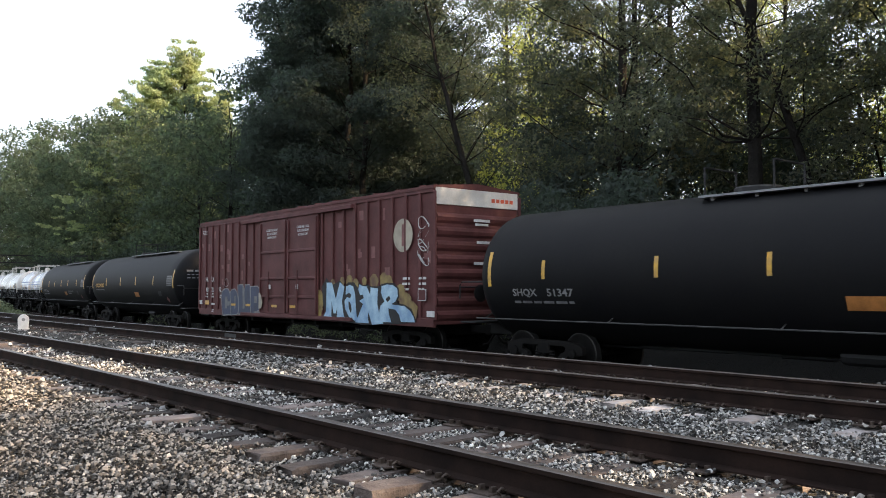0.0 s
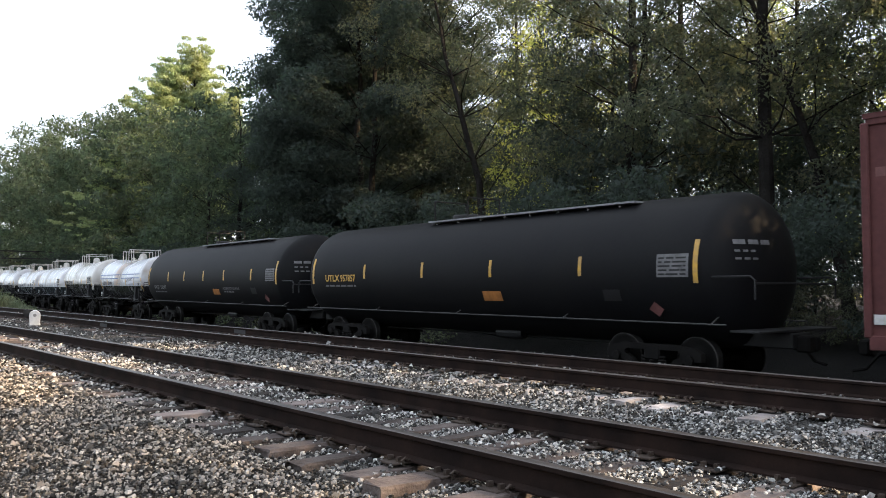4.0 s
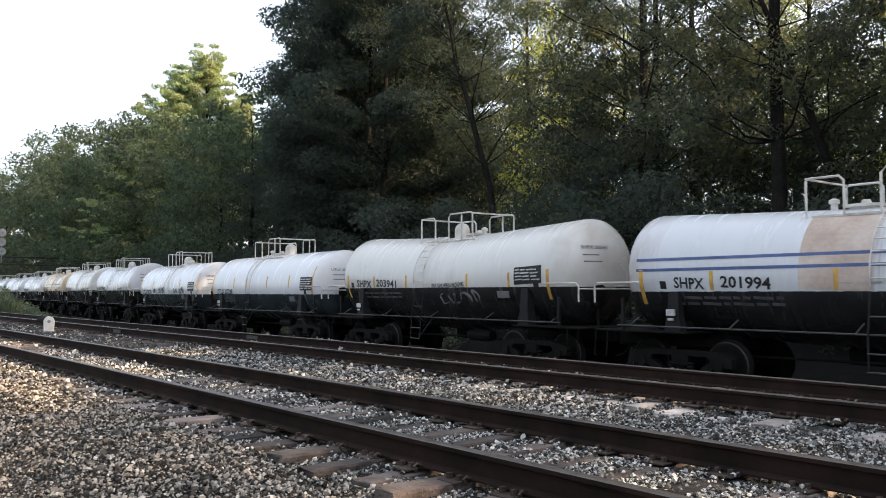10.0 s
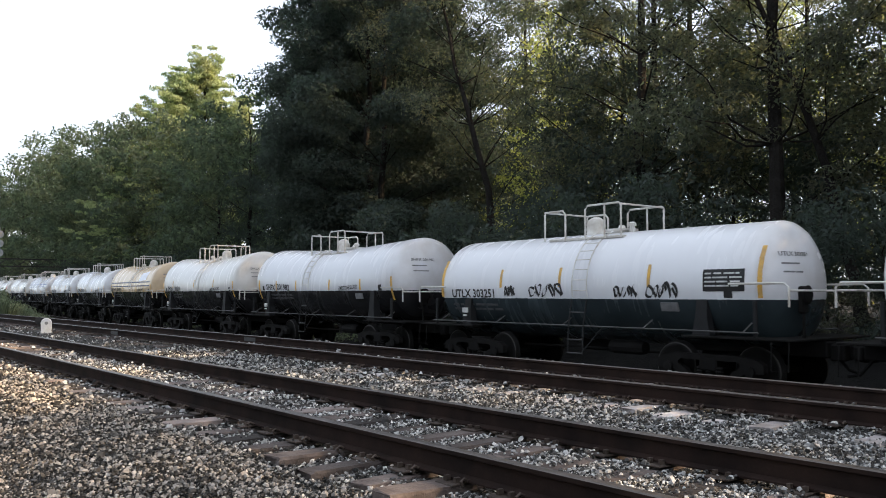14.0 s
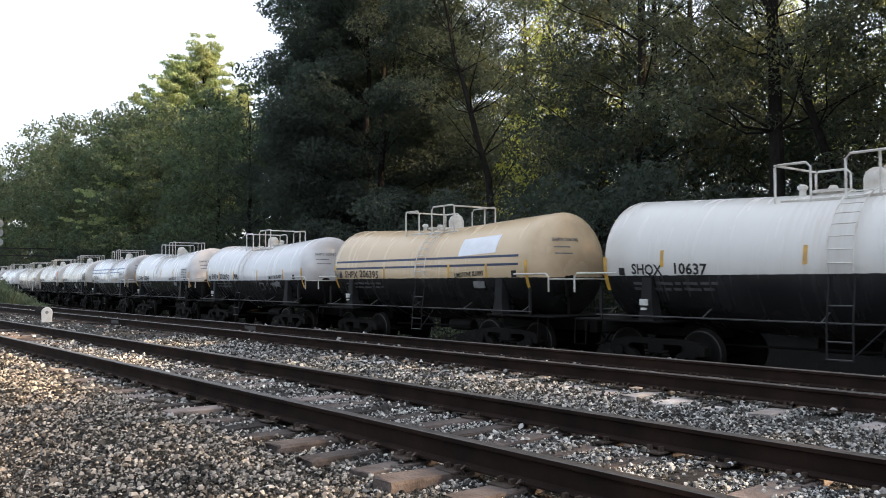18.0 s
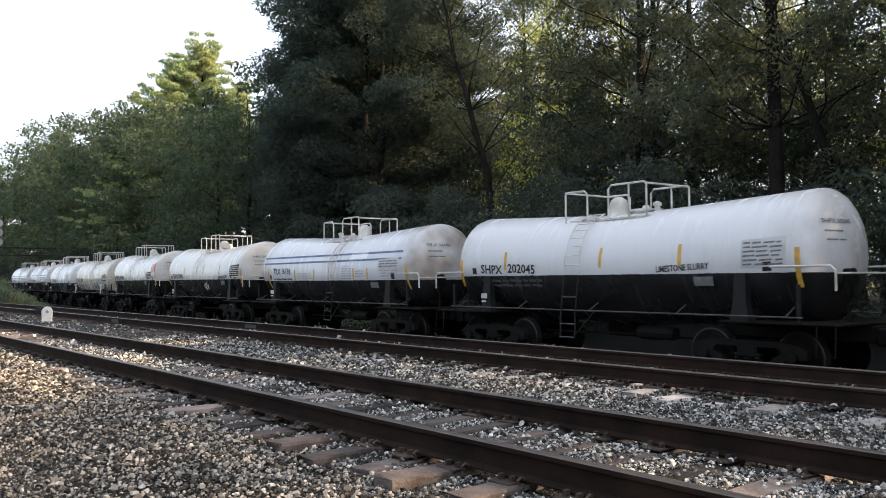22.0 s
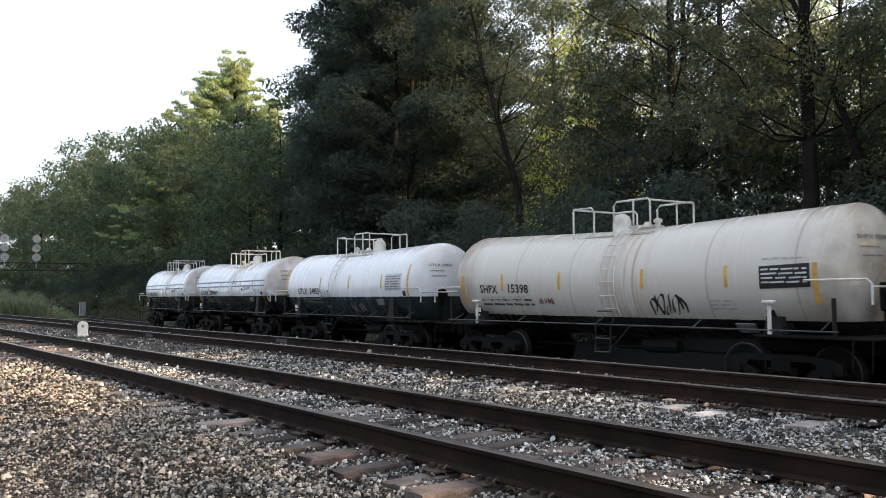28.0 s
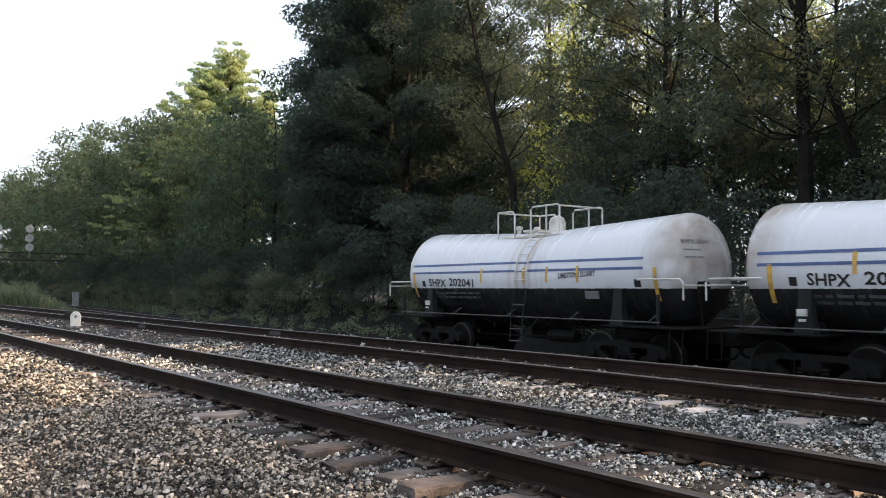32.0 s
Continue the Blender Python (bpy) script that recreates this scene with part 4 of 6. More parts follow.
def slurry_car(mark, number, paint, label, bend=0.045, line=-0.10, r=TOP_R, strips=(), stripes=None, words=None, panel=None, tags=(), dome_x=0.2, plain=None, rung=-0.78, half=HALF, mark_x=(-3.7, -3.0), number_x=(-2.8, -1.8), text_z=0.06, strip_z=(0.03, 0.37), end_z=(-0.25, 0.42), deck=0.0, bands=(), fine_print=(), jacks=False, stripe_z=2.23):
    """A short two-tone tank car with its top platform, dome, ladder and markings; heights are above the paint's parting."""
    car = thing("tank_car", label, "tank car", "cars of the train")
    zc = TOP_ZC - (0.0 if bend else 0.02) + (r - TOP_R) * 0.5
    # the paint's parting is set from the tank's own axis
    tank = part("tank", shell_mesh("tank", half, r, 0.0, bend, paint), None, car, at=(0, 0, zc))
    zl = TOP_ZC - (0.0 if bend else 0.02) + line

    def on(name, bm, mt, lab=""):
        part(name, bm, mt, tank, lab).location = (0, 0, -zc)

    def strip(x, z0, z1, w=0.075):
        return shell_patch(bmesh.new(), x, x + w, z0, z1, r, zc, bend)

    for x in strips:
        if abs(x) > 4:
            on("reflector", strip(x, zl + end_z[0], zl + end_z[1], 0.09), YELLOW, "faded yellow reflector strip")
        else:
            on("reflector", strip(x, zl + strip_z[0], zl + strip_z[1]), YELLOW, "faded yellow reflector strip")
    on("lettering", shell_text(bmesh.new(), mark, mark_x[0], zl + text_z, mark_x[1] - mark_x[0], 0.2, r, zc, bend), INK, "black painted reporting mark")
    on("lettering", shell_text(bmesh.new(), number, number_x[0], zl + text_z, number_x[1] - number_x[0], 0.2, r, zc, bend), INK, "black painted car number")
    on("small_lettering", shell_bars(bmesh.new(), mark_x[0], number_x[1] + 0.2, zl + min(text_z - 0.2, 0.36), 2, 0.11, 0.05, r, zc, bend, int(number)), DIMINK, "small soiled lettering")
    if stripes:
        for z0, z1 in ((stripe_z + 0.2, stripe_z + 0.255), (stripe_z, stripe_z + 0.055)):
            on("stripe", shell_stripe(-half + 0.55, half - 0.75, z0, z1, r, zc, bend), stripes, "painted lengthwise stripe")
    if words:
        on("lettering", shell_text(bmesh.new(), words[0], words[1], zl + words[3], words[2] - words[1], 0.115, r, zc, bend), INK, "black product name")
    if panel:
        x, w, z0, z1, light = panel
        on("panel", shell_patch(bmesh.new(), x, x + w, zl + z0, zl + z1, r, zc, bend, 0.007), LIGHTPANEL if light else INK, "rectangular information panel")
        on("small_lettering", shell_lines(x, w, zl + z1, z1 - z0, r, zc, bend), CHALK if not light else GREYINK)
    for x, z, w, h, mt, seed in tags:
        on("graffiti", scrawl(bmesh.new(), x, zl + z, w, h, r, zc, bend, seed), mt, "sprayed graffiti tag")
    if plain:
        x, w, z0, z1, mt = plain
        on("repainted_patch", shell_patch(bmesh.new(), x, x + w, zl + z0, zl + z1, r, zc, bend, 0.005, 6, 8), mt, "pale repainted square")
    for x, w, z0, z1, mt in bands:
        on("stained_band", shell_patch(bmesh.new(), x, x + w, zl + z0, zl + z1, r, zc, bend, 0.004, 6, 14), mt, "dirty pinkish band of old paint")
    for k, (x0, x1, z, rows) in enumerate(fine_print):
        on("small_lettering", shell_bars(bmesh.new(), x0, x1, zl + z, rows, 0.075, 0.03, r, zc, bend, 40 + k), FADEINK, "rows of faint small lettering")
    # white placard on the rear saddle leg
    tx = half - 1.43
    part("placard", boxed(-tx - 0.09, -tx + 0.09, -1.32 * r / 1.2, -1.27 * r / 1.2, 1.38, 1.50, bevel=0.006), CHALK, car, "small white placard")
    part("placard", boxed(-tx - 0.05, -tx + 0.06, -1.33 * r / 1.2, -1.28 * r / 1.2, 1.29, 1.335, bevel=0.004), CHALK, car, "small white placard")
    if jacks:
        for s in (-1, 1):
            post = part("vent_post", tube(bmesh.new(), [(s * tx, -1.34, 1.10), (s * tx, -1.34, 1.62)], 0.035, 8), WHITE, car, "white vertical vent post")
            part("cap", boxed(s * tx - 0.11, s * tx + 0.11, -1.42, -1.28, 1.62, 1.69, bevel=0.02), WHITE, post)
    if mark != "UTLX":
        on("small_sign", strip(mark_x[0] - 0.32, zl + 0.05, zl + 0.20, 0.14), INK, "small dark placard")
    on("small_sign", strip(3.85, zl + 0.03, zl + 0.19, 0.17), INK, "small dark placard")
    # writing on the end that faces forward
    for k, (w, h) in enumerate(((0.75, 0.075), (0.45, 0.03), (0.5, 0.03))):
        bm = bmesh.new()
        y0, z0 = -0.75 + 0.02 * k, zc + bend * half + 0.52 - 0.15 * k
        vs, fs = lettering(mark + " " + number) if k == 0 else ([(0, 0, 0), (1, 0, 0), (1, 0.7, 0), (0, 0.7, 0)], [(0, 1, 2, 3)])
        wide = max(v[0] for v in vs)
        ring = []
        for v in vs:
            y, z = y0 + v[0] / wide * w, z0 + v[1] / 0.7 * h
            q = min(1, ((y / r) ** 2 + ((z - zc - bend * half) / r) ** 2))
            ring.append(bm.verts.new((half - 0.47 + 0.47 * math.sqrt(1 - q) + 0.012, y, z)))
        for f in fs:
            bm.faces.new([ring[i] for i in f])
        on("end_lettering", bm, GREYINK)
    # platform, railing, dome, valves, ladder
    zt = zc + r + bend * 0.6
    part("platform", boxed(deck - 1.20, deck + 1.0, -0.62, 0.62, zt - 0.16, zt - 0.10, bevel=0.01), WHITE, car, "white grating platform")
    dome_x += deck
    railing(car, deck - 1.23, deck + 1.03, -0.72, 0.72, zt - 0.16, zt + 0.52, deck - 0.28)
    bm = lathe(bmesh.new(), [(zt - 0.16, 0.26), (zt - 0.02, 0.25), (zt, 0.21), (zt + 0.22, 0.21), (zt + 0.33, 0.17), (zt + 0.39, 0.08), (zt + 0.40, 0.01)], "z", (dome_x, 0, 0), 18)
    part("dome", bm, WHITE, car, "white domed valve cover", True)
    side = 0.75 if dome_x < deck else -0.75
    bm = lathe(bmesh.new(), [(zt - 0.15, 0.30), (zt + 0.02, 0.30), (zt + 0.02, 0.36), (zt + 0.07, 0.36), (zt + 0.08, 0.1), (zt + 0.16, 0.06), (zt + 0.16, 0.01)], "z", (dome_x + side, 0, 0), 14)
    part("manway", bm, WHITE, car, "bolted manway lid")
    bm = lathe(bmesh.new(), [(zt - 0.12, 0.06), (zt + 0.1, 0.06), (zt + 0.11, 0.09), (zt + 0.17, 0.09), (zt + 0.2, 0.03)], "z", (dome_x + side * 1.6, -0.2, 0), 10)
    part("valve", bm, WHITE, car)
    side_ladder(car, rung, r, zc, bend, zl + 0.05)
    running_gear(car, half, r, zc, half - 1.43, IRON, rung, zl)
    return car


def shell_lines(x, w, top, height, r, zc, bend):
    bm = bmesh.new()
    rr, z = random.Random(3), top - 0.09
    while z > top - height + 0.03:
        q = x + 0.04
        while q < x + w - 0.1:
            k = min(rr.uniform(0.08, 0.3), x + w - 0.05 - q)
            shell_patch(bm, q, q + k, z, z + 0.03, r, zc, bend, 0.011, 1, 1)
            q += k + rr.uniform(0.02, 0.07)
        z -= 0.075
    return bm


def gas_car(mark, number, label, strips, mark_x, number_x, text_z, height, words=False):
    """A long black pressure tank car with yellow reflector strips and a walkway on top."""
    car = thing("tank_car", label, "tank car", "cars of the train")
    r, zc, half = 1.50, 2.16, 7.75
    tank = part("tank", shell_mesh("tank", half, r, 0.0, 0.0, BLACKP, 0.7, 52), None, car, at=(0, 0, zc))

    def on(name, bm, mt, lab=""):
        part(name, bm, mt, tank, lab).location = (0, 0, -zc)

    for x in strips:
        on("reflector", shell_patch(bmesh.new(), x, x + 0.09, zc - 0.10, zc + 0.30, r, zc, 0), YELLOW, "yellow reflector strip")
    for x in (-7.0, 6.98):
        on("reflector", shell_patch(bmesh.new(), x, x + 0.10, zc - 0.25, zc + 0.54, r, zc, 0), YELLOW, "yellow reflector strip")
    ink = YELLOW if mark[0] == "U" else FADEDWHITE
    on("lettering", shell_text(bmesh.new(), mark, mark_x[0], text_z, mark_x[1] - mark_x[0], height, r, zc, 0), ink, "painted reporting mark")
    on("lettering", shell_text(bmesh.new(), number, number_x[0], text_z, number_x[1] - number_x[0], height, r, zc, 0), ink, "painted car number")
    on("small_lettering", shell_bars(bmesh.new(), mark_x[0], number_x[1], text_z - 0.16, 1, 0.1, 0.05, r, zc, 0, 3), GREYINK)
    on("placard", shell_patch(bmesh.new(), 1.1, 1.75, 1.51, 1.73, r, zc, 0), ORANGE, "orange rectangular placard")
    on("panel", shell_patch(bmesh.new(), 6.18, 6.88, 2.02, 2.45, r, zc, 0, 0.005), GREYINK, "grey information panel")
    on("small_lettering", shell_lines(6.18, 0.7, 2.45, 0.43, r, zc, 0), INK)
    on("placard", shell_patch(bmesh.new(), 4.82, 5.25, 1.56, 1.78, r, zc, 0), SOOT, "dark framed placard")
    if words:
        on("lettering", shell_text(bmesh.new(), "LIQUEFIED PETROLEUM GAS", 2.2, 1.71, 1.6, 0.09, r, zc, 0), GREYINK, "faded product name")
        on("small_lettering", shell_bars(bmesh.new(), 2.25, 3.2, 1.6, 1, 0.1, 0.06, r, zc, 0, 4), GREYINK)
    bm = bmesh.new()
    p = [shell_point(6.08 + dx, math.asin((dz * 0.7 - 0.73) / r), r, zc, 0, 0.03) for dx, dz in ((0, -0.2), (0.17, 0.0), (0, 0.2), (-0.17, 0.0))]
    bm.faces.new([bm.verts.new((a, b - 0.03, c)) for a, b, c in p])
    on("hazard_placard", bm, PATCHRED, "faded red diamond hazard placard")
    for k, (w, h) in enumerate(((0.9, 0.085), (0.5, 0.04), (0.55, 0.04))):
        for j in range(3):
            bm = bmesh.new()
            y0, z0 = -1.05 + j * w / 3, zc + 0.45 - 0.14 * k
            vs = []
            for y, z in ((y0, z0), (y0 + w / 3 - 0.06, z0), (y0 + w / 3 - 0.06, z0 + h), (y0, z0 + h)):
                q = min(1, ((y / r) ** 2 + ((z - zc) / r) ** 2))
                vs.append(bm.verts.new((half - 0.7 + 0.7 * math.sqrt(1 - q) + 0.012, y, z)))
            bm.faces.new(vs)
            on("end_lettering", bm, GREYINK)
    zt = zc + r
    bm = bmesh.new()
    for y in (-0.62, 0.62):
        box(bm, -1.9, 5.1, y - 0.16, y + 0.16, zt - 0.10, zt - 0.06)
        for k in range(8):
            box(bm, -1.7 + k * 0.9, -1.64 + k * 0.9, y - 0.05, y + 0.05, zt - 0.2, zt - 0.1)
    part("walkway", bm, GREYPOST, car, "light grey grating walkway on the tank top")
    bm = lathe(bmesh.new(), [(zt - 0.1, 0.46), (zt + 0.06, 0.46), (zt + 0.09, 0.42), (zt + 0.10, 0.02)], "z", (-1.1, 0, 0), 18)
    part("valve_housing", bm, SOOT, car, "black valve housing")
    for x in (-1.9, -0.5):
        bm = bmesh.new()
        for y in (-0.55, 0.55):
            tube(bm, [(x, y, zt - 0.1), (x, y, zt + 0.5)], 0.02, 5)
        tube(bm, [(x, -0.55, zt + 0.5), (x, 0.55, zt + 0.5)], 0.02, 5)
        part("railing_hoop", bm, SOOT, car)
    running_gear(car, half, r, zc, 5.7, SOOT)
    return car


def boxcar():
    car = thing("boxcar", "oxide-red ribbed boxcar with blue graffiti along its lower side", "boxcar", "cars of the train")
    L, w, z0, z1 = 7.68, 1.42, 0.95, 4.50
    body = part("body", boxed(-L, L, -w, w, z0, z1 - 0.05, bevel=0.02), BOXRED, car)
    # roof with cross ribs
    bm = bmesh.new()
    prof = [(-w - 0.06, z1 - 0.10), (-w - 0.06, z1 - 0.02), (0, z1 + 0.10), (w + 0.06, z1 - 0.02), (w + 0.06, z1 - 0.10)]
    g = [[bm.verts.new((x, y, z)) for y, z in prof] for x in (-L - 0.03, L + 0.03)]
    for j in range(5):
        bm.faces.new((g[0][j], g[0][(j + 1) % 5], g[1][(j + 1) % 5], g[1][j]))
    bm.faces.new(g[0][::-1]), bm.faces.new(g[1])
    roof = part("roof", bm, BOXRED, car)
    for k in range(14):
        x = -L + 0.55 + k * (2 * L - 1.1) / 13
        bm = bmesh.new()
        for y0, a, y1, b in ((-w - 0.05, z1 - 0.02, 0, z1 + 0.10), (0, z1 + 0.10, w + 0.05, z1 - 0.02)):
            vs = [bm.verts.new(p) for p in ((x - 0.04, y0, a), (x + 0.04, y0, a), (x + 0.04, y1, b), (x - 0.04, y1, b), (x - 0.03, y0, a + 0.035), (x + 0.03, y0, a + 0.035), (x + 0.03, y1, b + 0.035), (x - 0.03, y1, b + 0.035))]
            for q in ((4, 5, 6, 7), (0, 1, 5, 4), (1, 2, 6, 5), (2, 3, 7, 6), (3, 0, 4, 7)):
                bm.faces.new([vs[i] for i in q])
        part("roof_rib", bm, BOXRED, roof)
    # side posts
    rib = mesh_of("side_post", boxed(-0.06, 0.06, -0.06, 0.0, z0 + 0.12, z1 - 0.16, bevel=0.02), BOXRED)
    posts = [-7.70 + 0.61 * k for k in range(10)] + [2.05 + 0.63 * k for k in range(10)]
    for x in posts:
        part("side_post", rib, None, car, at=(x, -w, 0))
        part("side_post", rib, None, car, at=(x, w + 0.055, 0))
    # sill and door rails
    for s in (-1, 1):
        part("side_sill", boxed(-L, L, s * w - 0.05, s * w + 0.05, z0 - 0.06, z0 + 0.16, bevel=0.01), BOXRED, car)
        part("top_rail", boxed(-L, L, s * w - 0.04, s * w + 0.045, z1 - 0.20, z1 - 0.06, bevel=0.01), BOXRED, car)
    part("door_track", boxed(-3.6, 3.9, -w - 0.14, -w, z0 - 0.02, z0 + 0.09, bevel=0.01), BOXRED, car)
    part("door_track", boxed(-3.6, 3.9, -w - 0.14, -w, z1 - 0.32, z1 - 0.20, bevel=0.01), BOXRED, car)
    for x0, x1 in ((-2.1, -0.14), (-0.06, 1.9)):
        bm = boxed(x0, x1, -w - 0.10, -w - 0.02, z0 + 0.10, z1 - 0.33, bevel=0.01)
        d = part("door", bm, BOXRED, car, "large sliding door")
        zs = (z0 + 0.62, z0 + 1.22, z0 + 2.10)
        for z in zs:
            part("door_bar", boxed(x0 + 0.04, x1 - 0.04, -w - 0.145, -w - 0.10, z, z + 0.09, bevel=0.015), BOXRED, d)
        for x in (x0 + 0.03, x1 - 0.11):
            part("door_bar", boxed(x, x + 0.08, -w - 0.15, -w - 0.10, z0 + 0.15, z1 - 0.4, bevel=0.015), BOXRED, d)
        xm = x0 + 0.75
        bm = bmesh.new()
        tube(bm, [(xm, -w - 0.16, z0 + 0.15), (xm, -w - 0.16, z0 + 1.5)], 0.022, 6)
        box(bm, xm - 0.14, xm + 0.02, -w - 0.18, -w - 0.13, z0 + 0.55, z0 + 0.85)
        part("lock_rod", bm, BOXRED, d)
    # corrugated ends, white panel at the top
    for s in (-1, 1):
        for k in range(8):
            bm = bmesh.new()
            zc = z0 + 0.22 + k * 0.355
            pr = [(0, -0.13), (0.05, -0.06), (0.075, 0.03), (0.05, 0.1), (0, 0.14)]
            g = [[bm.verts.new((s * (L + a), y, zc + b)) for a, b in pr] for y in (-w + 0.04, w - 0.04)]
            for j in range(4):
                bm.faces.new((g[0][j], g[0][j + 1], g[1][j + 1], g[1][j]))
            bm.faces.new((g[0][0], g[0][4], g[1][4], g[1][0])), bm.faces.new(g[0]), bm.faces.new(g[1][::-1])
            part("end_rib", bm, BOXRED, car)
        part("end_panel", boxed(min(s * L, s * (L + 0.035)), max(s * L, s * (L + 0.035)), -w + 0.02, w - 0.02, z1 - 0.50, z1 - 0.07, bevel=0.006), ENDWHITE, car, "dirty white top end panel")

    def flat(verts, y=-w - 0.062, name="lettering", mt=CHALK, lab="", faces=None, host=car):
        bm = bmesh.new()
        vs = [bm.verts.new((a, y, b)) for a, b in verts]
        for f in faces or [range(len(vs))]:
            bm.faces.new([vs[i] for i in f])
        return part(name, bm, mt, host, lab)

    def words(text, x, z, width, height, y=-w - 0.062, mt=CHALK, lab="white stencilled lettering", slant=0.0, name="lettering"):
        vs, fs = lettering(text)
        k = max(v[0] for v in vs) or 1
        return flat([(x + (v[0] / k) * width + slant * v[1], z + v[1] / 0.7 * height) for v in vs], y, name, mt, lab, fs)

    def bars(x, z, width, rows, step, h, seed, y=-w - 0.062, mt=CHALK):
        rr, vs, fs = random.Random(seed), [], []
        for k in range(rows):
            q = x + rr.uniform(0, 0.08)
            while q < x + width - 0.06:
                a = min(rr.uniform(0.08, 0.26), x + width - q)
                n = len(vs)
                vs += [(q, z - k * step), (q + a, z - k * step), (q + a, z - k * step + h), (q, z - k * step + h)]
                fs.append((n, n + 1, n + 2, n + 3))
                q += a + 0.04
        return flat(vs, y, "small_lettering", mt, "", fs)

    yd = -w - 0.106
    for x, t in ((-1.6, ("CLOSE THIS DOOR", "BEFORE CLOSING", "MAIN DOOR")), (0.55, ("CLOSE AND LOCK", "BOTH DOORS BEFORE", "MOVING CAR"))):
        for k, line in enumerate(t):
            words(line, x + 0.04 * k, z1 - 0.70 - 0.12 * k, 0.82 - 0.08 * k, 0.075, yd)
    # the car's mark, spread over the first panels
    for t, x in (("NR", -7.0), ("LX", -6.42)):
        words(t, x, 2.16, 0.26, 0.17)
    for t, x in (("40", -6.97), ("21", -6.42), ("92", -5.73)):
        words(t, x, 1.77, 0.24, 0.17)
    bars(-7.0, 1.66, 0.24, 2, 0.11, 0.05, 2), bars(-6.42, 1.66, 0.28, 2, 0.11, 0.05, 3), bars(-5.68, 1.6, 0.25, 2, 0.07, 0.04, 6), bars(-6.4, 1.05, 0.25, 2, 0.06, 0.04, 7)
    flat([(-7.03, 1.27), (-6.66, 1.27), (-6.66, 1.43), (-7.03, 1.43)], name="reflector", mt=YELLOW)
    flat([(-6.44, 1.27), (-6.1, 1.27), (-6.1, 1.33), (-6.44, 1.33)], -w - 0.064, "reflector", CHALK)
    flat([(-7.6, 1.28), (-7.33, 1.28), (-7.33, 1.43), (-7.6, 1.43)], -w - 0.064, "reflector", CHALK)
    bars(-7.35, 4.12, 0.5, 3, 0.06, 0.025, 4)
    disc = [(6.37 + 0.44 * math.cos(a * 6.2832 / 40), 3.27 + 0.44 * math.sin(a * 6.2832 / 40)) for a in range(40)]
    flat(disc, -w - 0.0585, "emblem", EMBLEM, "faded round emblem")
    flat([(6.32, 2.98), (6.42, 2.98), (6.42, 3.56), (6.32, 3.56)], -w - 0.062, "emblem", PATCHRED)
    rr = random.Random(8)
    for k in range(26):
        x, z = rr.choice(posts[:-1]) + rr.uniform(0.1, 0.3), rr.uniform(1.9, 4.0)
        a, b = rr.uniform(0.10, 0.26), rr.uniform(0.14, 0.34)
        flat([(x, z), (x + a, z), (x + a, z + b), (x, z + b)], -w - 0.004, "faded_patch", PATCHRED, "faded square of paint")
    # graffiti: faded olive cloud, black block with pale blue letters, outlined dark blue letters
    cloud = ((1.97, 1.55, 0.27), (1.93, 1.25, 0.22), (2.77, 2.04, 0.12), (3.31, 2.08, 0.13), (3.71, 2.08, 0.18), (4.04, 1.99, 0.16), (4.5, 2.08, 0.12), (5.0, 2.06, 0.21), (5.48, 2.1, 0.2), (5.72, 2.03, 0.19), (6.27, 1.76, 0.22), (6.52, 1.5, 0.26), (6.8, 1.29, 0.24))
    for k, (cx, cz, a) in enumerate(cloud):
        flat([(cx + a * math.cos(q * 6.2832 / 14) * (1 + 0.15 * math.sin(q * 2.2 + k)), cz + a * 1.05 * math.sin(q * 6.2832 / 14)) for q in range(14)], -w - 0.0625 - 0.0005 * k, "graffiti", OLIVE, "faded olive sprayed cloud")
    block = ((2.13, 1.94), (2.4, 2.2), (2.7, 1.96), (3.19, 2.11), (3.45, 1.93), (3.66, 2.05), (3.96, 2.05), (4.21, 1.87), (4.21, 2.05), (4.45, 1.96), (4.68, 1.99), (4.84, 1.93), (5.24, 1.93), (5.36, 1.98), (5.65, 2.03), (6.0, 2.01), (6.2, 1.87), (6.23, 1.65), (6.09, 1.49), (6.46, 1.45), (6.78, 1.34), (7.0, 1.01), (6.33, 0.94), (5.48, 0.9), (4.45, 0.85), (3.63, 0.9), (2.17, 0.91), (2.09, 0.98), (2.36, 1.17), (2.21, 1.36))
    flat(block, -w - 0.071, "graffiti", INK, "black graffiti outline")
    letter_m = ((2.42, 2.05), (2.74, 2.05), (2.96, 1.56), (3.19, 2.06), (3.45, 1.93), (3.31, 1.5), (3.42, 1.07), (3.62, 0.97), (3.02, 0.97), (3.05, 1.36), (2.98, 1.14), (2.83, 1.14), (2.72, 1.5), (2.71, 1.06), (2.9, 0.95), (2.2, 0.98), (2.4, 1.2))
    letter_a = ((3.54, 1.93), (3.76, 1.98), (3.93, 1.93), (4.04, 1.69), (4.08, 1.34), (4.13, 1.08), (4.21, 1.01), (4.04, 0.95), (3.71, 1.06), (3.51, 1.26), (3.45, 1.51), (3.59, 1.63), (3.76, 1.59), (3.83, 1.69), (3.71, 1.75), (3.52, 1.69))
    dot_i = ((4.26, 1.99), (4.45, 1.93), (4.65, 1.93), (4.67, 1.75), (4.53, 1.7), (4.29, 1.69), (4.21, 1.84))
    stem_i = ((4.26, 1.52), (4.58, 1.64), (4.65, 1.58), (4.73, 1.23), (4.7, 1.06), (4.76, 0.91), (4.04, 0.91), (4.21, 1.1), (4.45, 1.44))
